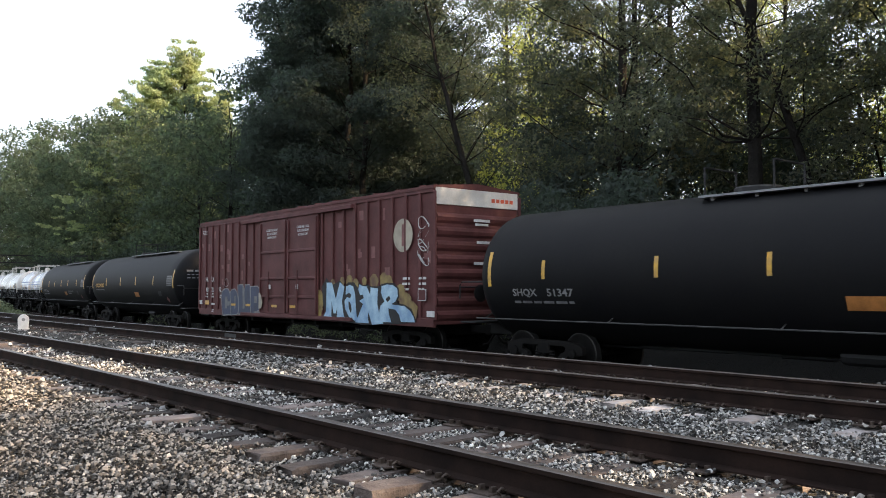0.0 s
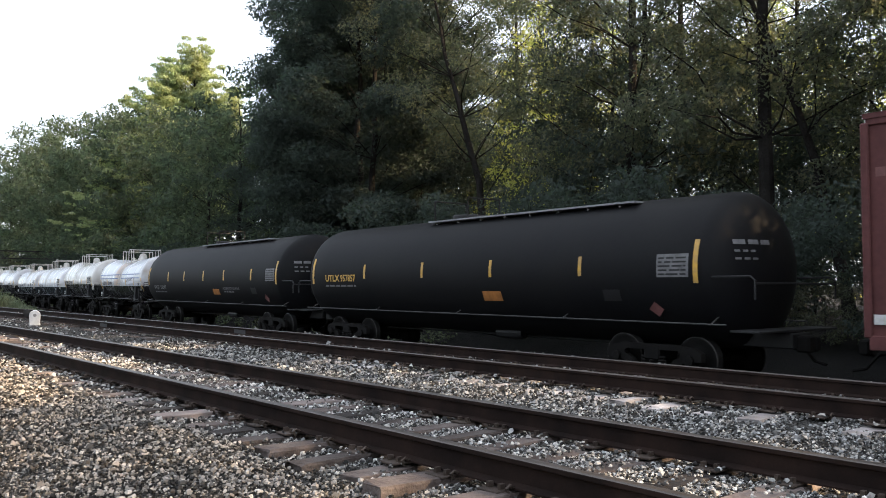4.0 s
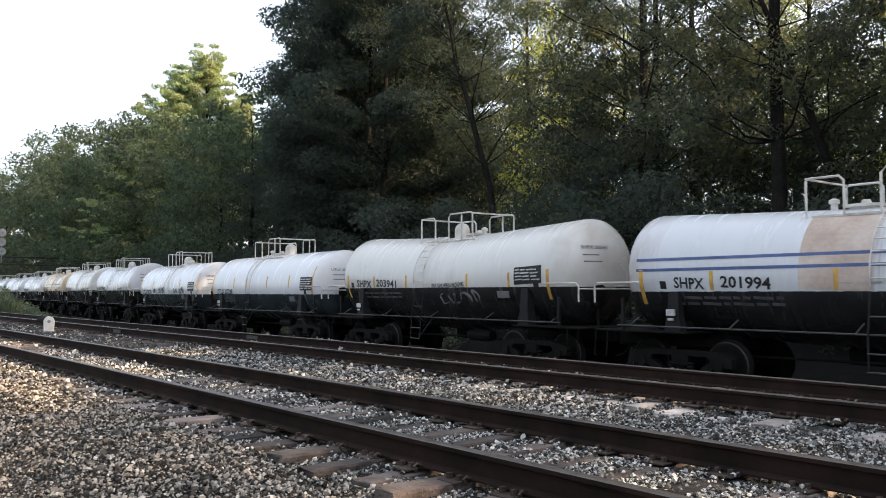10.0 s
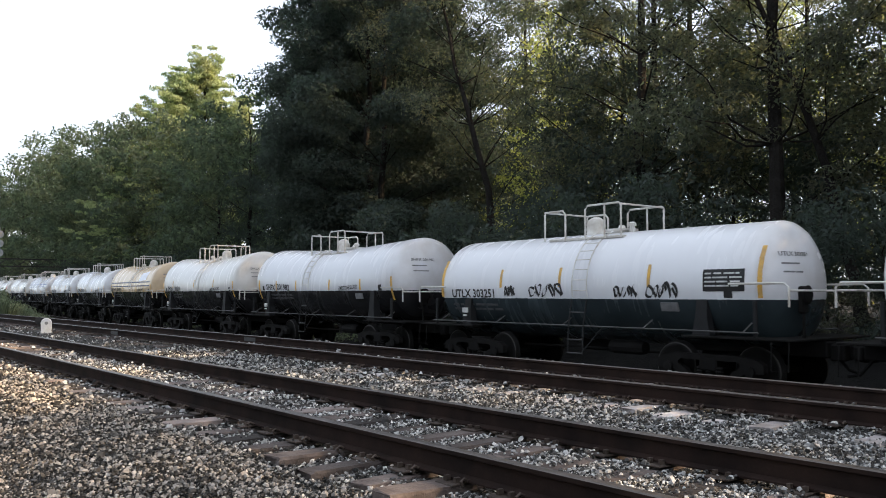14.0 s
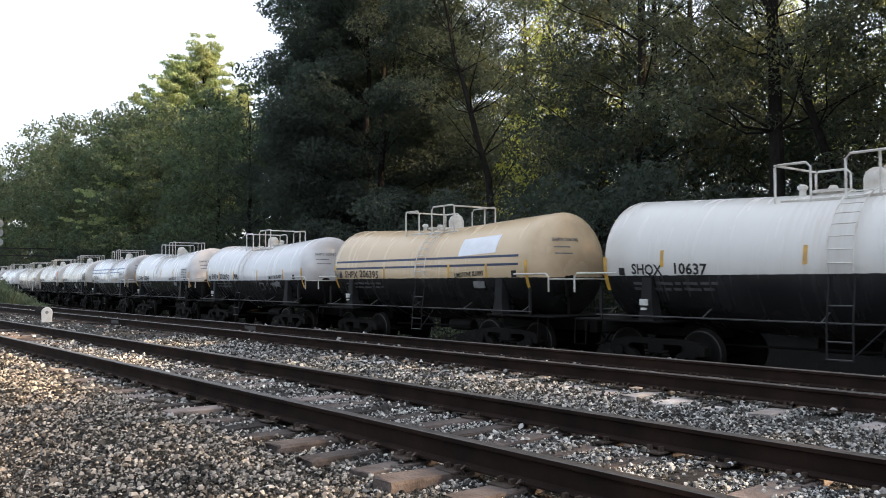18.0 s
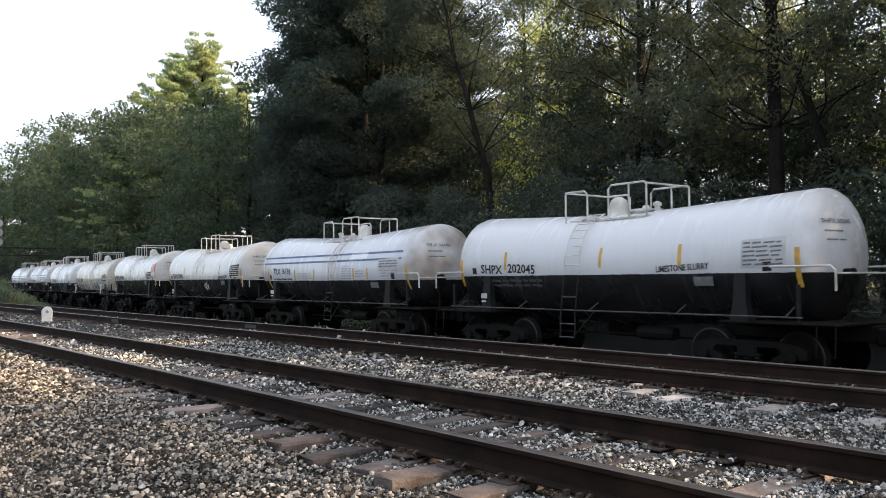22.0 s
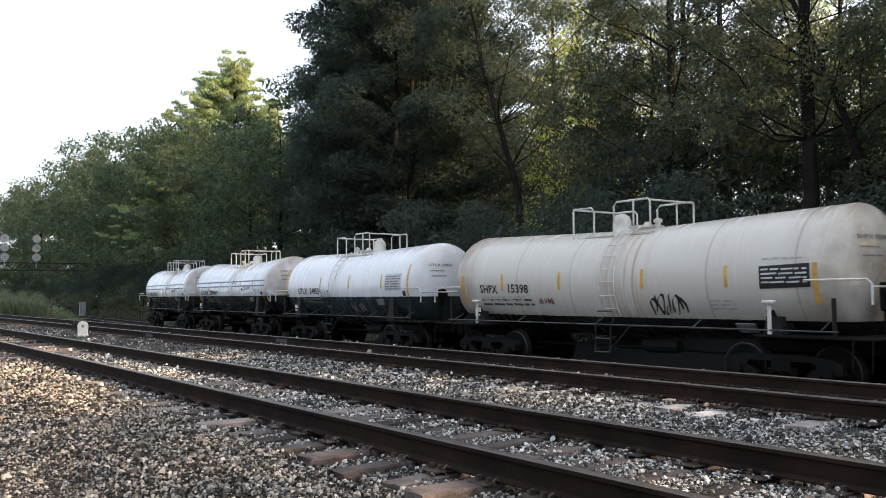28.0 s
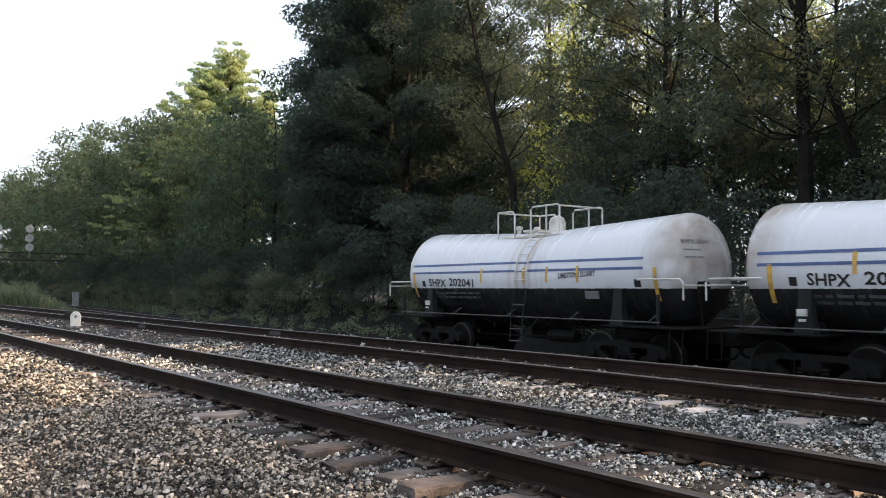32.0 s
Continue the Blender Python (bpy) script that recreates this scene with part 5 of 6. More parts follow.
    letter_n = ((4.84, 1.9), (5.21, 1.87), (5.18, 1.47), (5.29, 1.14), (5.48, 0.92), (4.91, 0.87), (4.79, 1.24), (4.82, 1.7))
    letter_r = ((5.39, 1.93), (5.65, 1.98), (5.93, 1.96), (6.13, 1.87), (6.17, 1.68), (6.06, 1.53), (5.86, 1.45), (6.06, 1.43), (6.46, 1.41), (6.72, 1.29), (6.87, 1.14), (6.93, 1.0), (6.31, 0.99), (6.23, 1.17), (6.04, 1.31), (5.72, 1.34), (5.76, 1.15), (5.86, 0.97), (5.43, 0.96), (5.24, 1.14), (5.33, 1.39), (5.53, 1.53), (5.45, 1.61), (5.36, 1.76))
    slash_n = ((4.3, 1.94), (4.64, 1.93), (5.45, 0.97), (4.93, 0.87))
    flat(slash_n, -w - 0.0765, "graffiti", SKYBLUE, "pale blue graffiti letter")
    for shape in (letter_m, letter_a, dot_i, stem_i, letter_n, letter_r):
        flat(shape, -w - 0.075, "graffiti", SKYBLUE, "pale blue graffiti letter")
    flat(((3.68, 1.51), (3.8, 1.45), (3.86, 1.27), (3.8, 1.17), (3.69, 1.33)), -w - 0.078, "graffiti", INK)
    flat(((5.58, 1.59), (5.76, 1.68), (5.82, 1.59), (5.68, 1.5)), -w - 0.078, "graffiti", INK)

    def outline(shape, y, mt, thick=0.022):
        """A painted line round a shape."""
        n, vs, fs = len(shape), [], []
        for i, (px, pz) in enumerate(shape):
            (ax, az), (bx, bz) = shape[i - 1], shape[(i + 1) % n]
            dx, dz = bx - ax, bz - az
            q = math.hypot(dx, dz) or 1
            vs += [(px - dz / q * thick, pz + dx / q * thick), (px + dz / q * thick * 0.4, pz - dx / q * thick * 0.4)]
        for i in range(n):
            j = (i + 1) % n
            fs.append((2 * i, 2 * j, 2 * j + 1, 2 * i + 1))
        return flat(vs, y, "graffiti", mt, "pale sprayed outline", fs)

    letter_c = ((-5.43, 1.72), (-5.32, 1.83), (-5.08, 1.9), (-4.83, 1.88), (-4.67, 1.73), (-4.62, 1.52), (-4.6, 1.23), (-4.57, 0.92), (-5.32, 0.88), (-5.4, 1.16), (-5.45, 1.46))
    letter_o = ((-4.67, 1.73), (-4.52, 1.86), (-4.23, 1.88), (-4.04, 1.75), (-3.92, 1.49), (-3.88, 1.09), (-3.99, 0.95), (-4.57, 0.9))
    letter_u = ((-4.01, 2.02), (-3.54, 2.03), (-3.38, 1.82), (-3.36, 2.02), (-2.96, 2.03), (-2.92, 1.51), (-2.89, 1.0), (-3.9, 0.95), (-3.92, 1.49))
    letter_p = ((-2.92, 1.96), (-2.33, 1.97), (-2.12, 1.79), (-2.1, 1.35), (-2.22, 1.13), (-2.61, 1.0), (-2.9, 1.0))
    for k, shape in enumerate((letter_c, letter_o, letter_u, letter_p)):
        flat(shape, -w - 0.0625 - 0.0012 * k, "graffiti", DEEPBLUE, "deep blue sprayed block")
        outline(shape[::-1], -w - 0.0685 - 0.0006 * k, FADEDWHITE, 0.03)
    for shape in (((-5.11, 1.58), (-4.9, 1.6), (-4.87, 1.41), (-4.67, 1.41), (-4.67, 1.27), (-4.93, 1.24), (-4.95, 1.15), (-5.11, 1.15)), ((-4.26, 1.61), (-4.16, 1.61), (-4.16, 1.18), (-4.26, 1.14)),
                  ((-3.58, 2.02), (-3.41, 1.86), (-3.36, 1.19), (-3.54, 1.15)), ((-2.63, 1.61), (-2.37, 1.62), (-2.39, 1.38), (-2.6, 1.39)), ((-2.63, 1.09), (-2.11, 1.1), (-2.11, 1.02), (-2.61, 1.0))):
        flat(shape, -w - 0.0725, "graffiti", GREYINK, "grey sprayed fill")
    flat(((-2.08, 1.75), (-1.95, 1.71), (-1.77, 1.4), (-1.88, 1.21), (-2.08, 1.19)), -w - 0.152, "graffiti", EMBLEM, "smeared pale spray")
    for x, y in ((-4.54, -w - 0.076), (-3.30, -w - 0.076), (-1.1, -w - 0.152), (0.2, -w - 0.152)):
        flat([(x, 1.26), (x + 0.38, 1.26), (x + 0.38, 1.34), (x, 1.34)], y, "reflector", YELLOW, "yellow reflector")
    ring = [(-5.0 + 0.15 * math.cos(q * 6.2832 / 20), 2.1 + 0.15 * math.sin(q * 6.2832 / 20)) for q in range(20)]
    outline(ring[::-1], -w - 0.063, CHALK, 0.014)
    for x, z in ((-1.33, 1.86), (0.6, 1.86)):
        flat([(x, z), (x + 0.15, z), (x + 0.15, z + 0.15), (x, z + 0.15)], -w - 0.152, "placard", CHALK, "small white placard")
    # small placards at the forward end of the side and marks on the end
    for t in ((7.05, 1.95, 0.35, 3), (6.3, 1.95, 0.4, 3)):
        bars(t[0], 2.1, t[2], t[3], 0.14, 0.06, int(t[0] * 9))
    flat([(7.05, 1.55), (7.4, 1.55), (7.4, 1.85), (7.05, 1.85)], -w - 0.064, "placard", CHALK, "white framed placard")
    flat([(7.07, 1.57), (7.38, 1.57), (7.38, 1.83), (7.07, 1.83)], -w - 0.067, "placard", BOXRED)
    flat([(7.42, 1.15), (7.75, 1.15), (7.75, 1.3), (7.42, 1.3)], -w - 0.064, "placard", CHALK)
    bm = bmesh.new()
    rr = random.Random(21)
    for k in range(6):
        a0, last = rr.uniform(0, 6), None
        for i in range(12):
            a = a0 + i * 0.5
            x, z = 7.28 + 0.26 * math.sin(a + k) * rr.uniform(0.8, 1), 2.6 + k * 0.19 + 0.16 * math.cos(a * 1.3)
            ring = [bm.verts.new((x + d, -w - 0.063, z + d)) for d in (-0.011, 0.011)]
            if last:
                bm.faces.new((last[0], last[1], ring[1], ring[0]))
            last = ring
    part("graffiti", bm, CHALK, car, "white sprayed tag")
    bm = bmesh.new()
    xe = L + 0.038
    for y0, y1, z, h in ((-0.2, 0.35, 3.62, 0.05), (-0.15, 0.3, 3.52, 0.04), (-0.1, 0.5, 3.05, 0.05), (-0.2, 0.45, 2.5, 0.05)):
        box(bm, L + 0.074, L + 0.078, y0, y1, z - 0.02, z + h)
    part("end_lettering", bm, CHALK, car)
    bm = bmesh.new()
    for k in range(5):
        box(bm, xe, xe + 0.004, 0.45 + 0.16 * k, 0.57 + 0.16 * k, z1 - 0.36, z1 - 0.26)
    part("end_lettering", bm, REDTAG, car, "red lettered panel")
    # underframe
    part("underframe", boxed(-L + 0.3, L - 0.3, -0.35, 0.35, 0.66, z0, bevel=0.02), IRON, car)
    part("brake_reservoir", boxed(-1.5, 0.2, 0.42, 0.9, 0.45, 0.76, bevel=0.03), IRON, car)
    for x in (-4.5, -3, -1.5, 0, 1.5, 3, 4.5):
        part("cross_bearer", boxed(x - 0.08, x + 0.08, -w + 0.05, w - 0.05, 0.78, z0 - 0.01), IRON, car)
    trucks(car, (-5.9, 5.9))
    couplers(car, L + 0.72)
    return car


TRAIN = []


def make_train():
    add = TRAIN.append
    add((-7.0, gas_car("SHQX", "51347", "long black pressure tank car with yellow reflector strips", (-5.3, -2.4, -0.15, 2.3, 4.7), (-6.23, -5.49), (-5.2, -4.45), 1.70, 0.16)))
    add((-23.72, boxcar()))
    add((-41.4, gas_car("UTLX", "957857", "long black tank car with yellow lettering", (-4.04, -1.28, 1.4, 4.2), (-6.2, -5.37), (-5.31, -4.48), 1.99, 0.19)))
    add((-58.0, gas_car("SHQX", "51241", "long black gas tank car with white lettering", (-4.21, -2.13, 0.14, 2.31, 4.9), (-6.17, -5.45), (-5.3, -4.57), 1.72, 0.16, True)))
    lime = "LIMESTONE SLURRY"
    dark = "white and black tank car with a dark information panel"
    plain = "white and black slurry tank car with yellow reflector strips"
    high = dict(strip_z=(0.25, 0.68), end_z=(0.03, 0.95), text_z=0.02)
    cars = (
        ("SHPX", "201994", TANKS, "white and black tank car with blue stripes and rust runs", dict(half=4.92, deck=0.15, line=-0.18, stripes=BLUE, words=(lime, 1.61, 2.76, 0.25), mark_x=(-3.49, -2.82), number_x=(-2.48, -1.49), strips=(-4.3, -2.7, -0.4, 1.45, 3, 4.45), plain=(1.59, 1.44, 0.12, 1.05, PALE), rung=0.2, bands=((-1, 1.2, 0.02, 1.3, OLDPAINT),), fine_print=((-0.35, 0.45, 0.12, 1),))),
        ("SHPX", "203941", TANKY, "ivory and black tank car with a dark information panel", dict(r=1.26, half=5.0, panel=(3.21, 0.91, 0.10, 0.5, False), words=("VENT TANK WHEN UNLOADING", -0.04, 1.32, 0.03), mark_x=(-3.85, -3.03), number_x=(-2.77, -1.72), strips=(-4.4, -2.92, -1.28, 1.4, 2.98, 4.27), dome_x=-0.3, tags=((0.3, -0.36, 1.6, 0.30, GREYINK, 2),))),
        ("UTLX", "303298", TANKU, "bright white and grey-black tank car with a dark panel", dict(r=1.24, bend=0, line=-0.26, half=5.03, deck=-0.17, rung=-0.95, panel=(3.55, 0.87, 0.15, 0.6, False), mark_x=(-4.09, -3.31), number_x=(-3.25, -2.44), strips=(-4.6, -2.34, -1.07, 0.79, 2.63, 4.4), dome_x=0.45, **high)),
        ("UTLX", "303251", TANKU, "bright white tank car with black graffiti tags", dict(half=4.82, deck=0.08, bend=0, line=-0.26, panel=(3.42, 0.85, 0.15, 0.55, False), mark_x=(-4.05, -3.29), number_x=(-3.22, -2.42), strips=(-4.48, -2.21, -0.28, 2.14, 4.52), rung=0.2, dome_x=-0.3, tags=((-2.04, 0.07, 0.36, 0.22, INK, 3), (-1.23, 0.05, 1.1, 0.26, INK, 4), (1.3, 0.05, 0.6, 0.2, INK, 5), (2.12, 0.04, 0.75, 0.3, INK, 6)), **high)),
        ("SHPX", "201982", TANKW, plain, dict(r=1.24, half=4.98, words=(lime, 1.55, 2.7, 0.06), mark_x=(-3.75, -3.02), number_x=(-2.88, -1.88), strips=(-4.4, -2.96, -1.43, 0.9, 2.8, 4.5), dome_x=-0.3)),
        ("SHQX", "10637", TANKY, "ivory and black slurry tank car with a drum-shaped dome", dict(r=1.28, half=4.93, deck=0.12, words=(lime, 1.7, 2.85, 0.06), mark_x=(-3.88, -3.14), number_x=(-2.92, -2.15), strips=(-4.6, -3.18, -0.33, 2.1, 4.25), strip_z=(0.2, 0.52), rung=0.1)),
        ("SHPX", "206395", TANKB, "beige and black tank car with dark stripes and a pale patch", dict(r=1.25, stripes=NAVY, words=(lime, 1.69, 2.86, 0.06), mark_x=(-3.78, -3.03), number_x=(-2.92, -1.88), strips=(-4.4, -1.62, 1.41, 2.91, 4.31), plain=(1.79, 1.45, 0.60, 1.04, PALE), rung=0.05, tags=((-4.45, 0.08, 0.5, 0.2, GREYINK, 9),))),
        ("SHPX", "202050", TANKW, "white and black tank car with pale graffiti on the black", dict(words=(lime, 1.86, 3.0, 0.06), mark_x=(-3.73, -3.0), number_x=(-2.88, -1.83), strips=(-4.39, -2.95, -1.45, 0.83, 3.06, 4.5), dome_x=-0.3, tags=((1.04, -0.32, 1.8, 0.26, GREYINK, 10), (-1.38, 0.05, 0.5, 0.18, INK, 11)))),
        ("SHPX", "202045", TANKW, plain, dict(words=(lime, 1.6, 2.79, 0.06), mark_x=(-3.65, -2.87), number_x=(-2.68, -1.76), strips=(-4.45, -2.8, 0.13, 2.11, 4.45), strip_z=(0.14, 0.56), dome_x=-0.3, panel=(3.45, 0.84, 0.10, 0.6, True))),
        ("TILX", "16196", TANKS, "white and black tank car with blue stripes and a peeling panel", dict(half=5.15, deck=0.3, line=-0.18, stripes=BLUE, stripe_z=2.42, mark_x=(-3.83, -3.26), number_x=(-3.19, -2.47), text_z=0.23, strips=(-4.3, -2.18, -0.81, 1.74, 2.54, 4.6), panel=(3.2, 1.05, 0.32, 0.62, True), plain=(1.5, 1.0, 0.62, 0.84, PALE), rung=0.34, fine_print=((-1.9, -1, 0.22, 4), (1.05, 1.65, 0.42, 6), (1.9, 2.4, 0.26, 3), (3.3, 4.2, 0.26, 3)))),
        ("SHPX", "200992", TANKY, dark, dict(words=(lime, 2.1, 3.11, 0.03), mark_x=(-3.69, -3.03), number_x=(-2.96, -2.35), strips=(-4.4, -2.22, 0.23, 2.18, 4.45), strip_z=(0.2, 0.6), panel=(3.41, 0.93, 0.08, 0.56, False), dome_x=-0.3, tags=((0.3, -0.45, 0.55, 0.36, CHALK, 12),))),
        ("SHPX", "200975", TANKY, "ivory and black tank car with a red graffiti tag", dict(panel=(2.88, 0.8, 0.06, 0.42, False), mark_x=(-3.81, -2.98), number_x=(-2.83, -1.93), strips=(-4.4, -1.42, 1.19, 2.62, 4.4), strip_z=(0.2, 0.5), dome_x=-0.3, tags=((3.65, 0.40, 0.75, 0.45, REDTAG, 13),))),
        ("SHPX", "15398", TANKC, "dirty cream tank car with rust runs and a black tag", dict(line=-0.70, bend=0.03, half=5.55, rung=0.05, jacks=True, fine_print=((-4.1, -2.4, 0.42, 2), (2.75, 3.3, 0.34, 3), (3.9, 4.7, 1.08, 1)), mark_x=(-4.18, -3.48), number_x=(-3.12, -2.32), text_z=0.54, strip_z=(0.6, 1.0), end_z=(0.3, 1.0), panel=(3.85, 0.95, 0.58, 0.98, False), dome_x=-0.4, tags=((1.31, 0.08, 0.9, 0.42, INK, 14), (-2.0, 0.28, 0.5, 0.14, PATCHRED, 16)), strips=(-4.95, -3.33, -1.3, 1.13, 3.12, 4.85))),
        ("UTLX", "24855", TANKU, "bright white and grey-black tank car with scratched lettering", dict(r=1.24, line=-0.26, bend=0.02, half=4.7, dome_x=0.45, mark_x=(-3.36, -2.6), number_x=(-2.4, -1.64), strips=(-4.4, -1.61, 0.47, 2.59, 4.1), strip_z=(0.27, 0.7), end_z=(0.03, 0.95), text_z=0.13, panel=(2.85, 0.92, 0.2, 0.7, True), tags=((0.55, -0.45, 0.8, 0.3, GREYINK, 15), (-1.7, 0.0, 0.9, 0.24, GREYINK, 17)))),
        ("SHPX", "200997", TANKS, "white and black tank car with blue stripes and soiled ends", dict(half=5.04, deck=0.25, line=-0.18, stripes=BLUE, words=(lime, 1.61, 2.76, 0.25), mark_x=(-3.58, -2.83), number_x=(-2.62, -1.45), text_z=0.05, strips=(-4.3, -2.8, -1.17, 1.43, 2.97, 4.43), strip_z=(0.24, 0.6), plain=(1.59, 1.44, 0.12, 1.08, PALE), rung=0.21)),
        ("SHPX", "202041", TANKS, "last white and black tank car with blue stripes", dict(deck=0.17, line=-0.18, stripes=BLUE, words=(lime, 1.64, 2.79, 0.25), mark_x=(-3.51, -2.7), number_x=(-2.56, -1.5), text_z=0.05, strips=(-4.27, -1.2, 0.4, 1.21, 2.2, 4.35), strip_z=(0.14, 0.5), rung=0.21)),
    )
    start = (-72.06, -83.17, -94.38, -105.75, -117.09, -128.22, -139.51, -150.85, -162.09, -173.59, -184.96, -196.13, -207.76, -219.46, -230.46, -241.6)
    for s, (mark, number, paint, label, extra) in zip(start, cars):
        add((s + 0.05, slurry_car(mark, number, paint, label, **extra)))


def travelled(t):
    """How far along its line the train has come."""
    return 6.4717 * t + 0.013277 * t * t + 0.00018955 * t ** 3 + 0.42 * max(0.0, 1 - t / 3.4) ** 1.5


def car_pose(s, reach):
    (xa, ya), (xb, yb) = on_line(s - reach), on_line(s + reach)
    return Matrix.Translation(((xa + xb) / 2, (ya + yb) / 2, FAR_TOP)) @ Matrix.Rotation(math.atan2(yb - ya, xb - xa), 4, "Z")


make_train()


# ---- woods ----
def leaf_cloud(centres, radii, count, size, rg, droop=0.25, flat=0.62):
    """Small bent leaves scattered in clumps; returns vertices and faces."""
    n = len(centres)
    pick = rg.choice(n, count, p=radii ** 2 / np.sum(radii ** 2))
    d = rg.normal(0, 1, (count, 3))
    d /= np.linalg.norm(d, axis=1)[:, None]
    rad = radii[pick][:, None] * rg.uniform(0.3, 1.05, (count, 1)) ** 0.55
    pos = centres[pick] + d * rad * np.array([1, 1, flat])
    nrm = d * 0.7 + rg.normal(0, 0.75, (count, 3)) + np.array([0, 0, 0.55])
    nrm /= np.linalg.norm(nrm, axis=1)[:, None]
    t = np.cross(nrm, rg.normal(0, 1, (count, 3)))
    t /= np.linalg.norm(t, axis=1)[:, None] + 1e-9
    t[:, 2] -= droop * rg.random(count)
    b = np.cross(nrm, t)
    s = (size * rg.uniform(0.6, 1.35, count))[:, None]
    v = np.stack([pos - t * s - b * s * 0.5, pos - t * s + b * s * 0.5, pos + t * s + nrm * s * 0.2], 1)
    f = np.arange(count * 3).reshape(-1, 3)
    return v.reshape(-1, 3), f


def tree(name, label, height, base, spread, leaves, size, material, seed, lean=0.0, kind="round", trunk_r=0.26, clump=1.0):
    """A tapered trunk with limbs, and a crown of leaf clumps at the limbs' ends."""
    rg, rr = np.random.default_rng(seed), random.Random(seed)
    t = thing(name, label, "tree")
    bm = bmesh.new()
    n = 9
    spine = [Vector((lean * height * (i / n) ** 1.4 + rr.uniform(-0.12, 0.12), rr.uniform(-0.15, 0.15), height * 0.93 * i / n - 0.3)) for i in range(n + 1)]
    tube(bm, spine, [trunk_r * (1 - 0.88 * (i / n)) * (1.35 if i == 0 else 1) for i in range(n + 1)], 9)
    cents, rads = [], []
    limbs = 12 if kind == "shrub" else 64 if kind == "pine" else 34
    for k in range(limbs):
        u = (k + rr.random()) / limbs
        z = base + (height * 0.95 - base) * u
        if kind == "pine":
            out = (spread * (1 - u) ** 0.7 + 0.6) * rr.uniform(0.5, 1.2)
            rise = 0.3
        else:
            out = spread * (0.45 + 0.75 * math.sin(math.pi * min(1, 0.12 + 0.8 * u)) ** 0.8) * rr.uniform(0.72, 1.12)
            rise = 0.35
        a = k * 2.399 + rr.uniform(-0.5, 0.5)
        i = min(n - 1, int(max(0, z * 0.86) / (height * 0.93) * n))
        p0 = spine[i].lerp(spine[i + 1], 0.5)
        p3 = Vector((spine[i].x + math.cos(a) * out, math.sin(a) * out, z + rise * out * rr.uniform(0.2, 1)))
        mid = p0.lerp(p3, 0.5) + Vector((0, 0, rr.uniform(-0.3, 0.5)))
        bow = p0.lerp(mid, 0.5) + Vector((rr.uniform(-0.25, 0.25), rr.uniform(-0.25, 0.25), rr.uniform(-0.3, 0.1)))
        tip = mid.lerp(p3, 0.5) + Vector((rr.uniform(-0.3, 0.3), rr.uniform(-0.3, 0.3), rr.uniform(-0.1, 0.3)))
        tube(bm, [p0, bow, mid, tip, p3], [trunk_r * 0.2 * (1 - 0.6 * u), trunk_r * 0.14 * (1 - 0.5 * u), trunk_r * 0.09, trunk_r * 0.05, 0.008], 5)
        if kind == "pine":
            # flat sprays along the bough, smaller towards its tip
            for w in (0.35, 0.55, 0.72, 0.86, 1.0):
                c = p0.lerp(mid, w * 2) if w < 0.5 else mid.lerp(p3, w * 2 - 1)
                cents.append((c.x + rr.gauss(0, 0.2), c.y + rr.gauss(0, 0.2), c.z + rr.gauss(0, 0.12)))
                rads.append(clump * rr.uniform(0.8, 1.15) * (1.25 - 0.75 * w))
            continue
        for w in (0.5, 0.78, 1.0) if kind != "shrub" else (0.6, 1.0):
            c = p0.lerp(mid, w * 2) if w < 0.5 else mid.lerp(p3, w * 2 - 1)
            for q in range(2 if w > 0.6 else 1):
                cents.append((c.x + rr.gauss(0, 0.35), c.y + rr.gauss(0, 0.35), c.z + rr.gauss(0, 0.3)))
                rads.append(clump * rr.uniform(0.6, 1.25) )
    part("trunk", bm, BARK, t)
    v, f = leaf_cloud(np.array(cents), np.array(rads), leaves, size, rg, 0.5 if kind == "pine" else 0.25, 0.34 if kind == "pine" else 0.55)
    part("crown", solid("crown", v, f, material), None, t)
    return t


def plant(proto, places, group):
    """Sets the first at its place and copies of it at the others: x, y, size, turn."""
    for k, (x, y, s, turn) in enumerate(places):
        m = pose(x, y, float(ground_z(x, y)) - 0.05, rz=turn) @ Matrix.Diagonal((s, s, s, 1))
        if k == 0:
            proto.matrix_basis = m
            tagged(proto, group=group)
            ob = proto
        else:
            ob = copy_thing(proto, m)


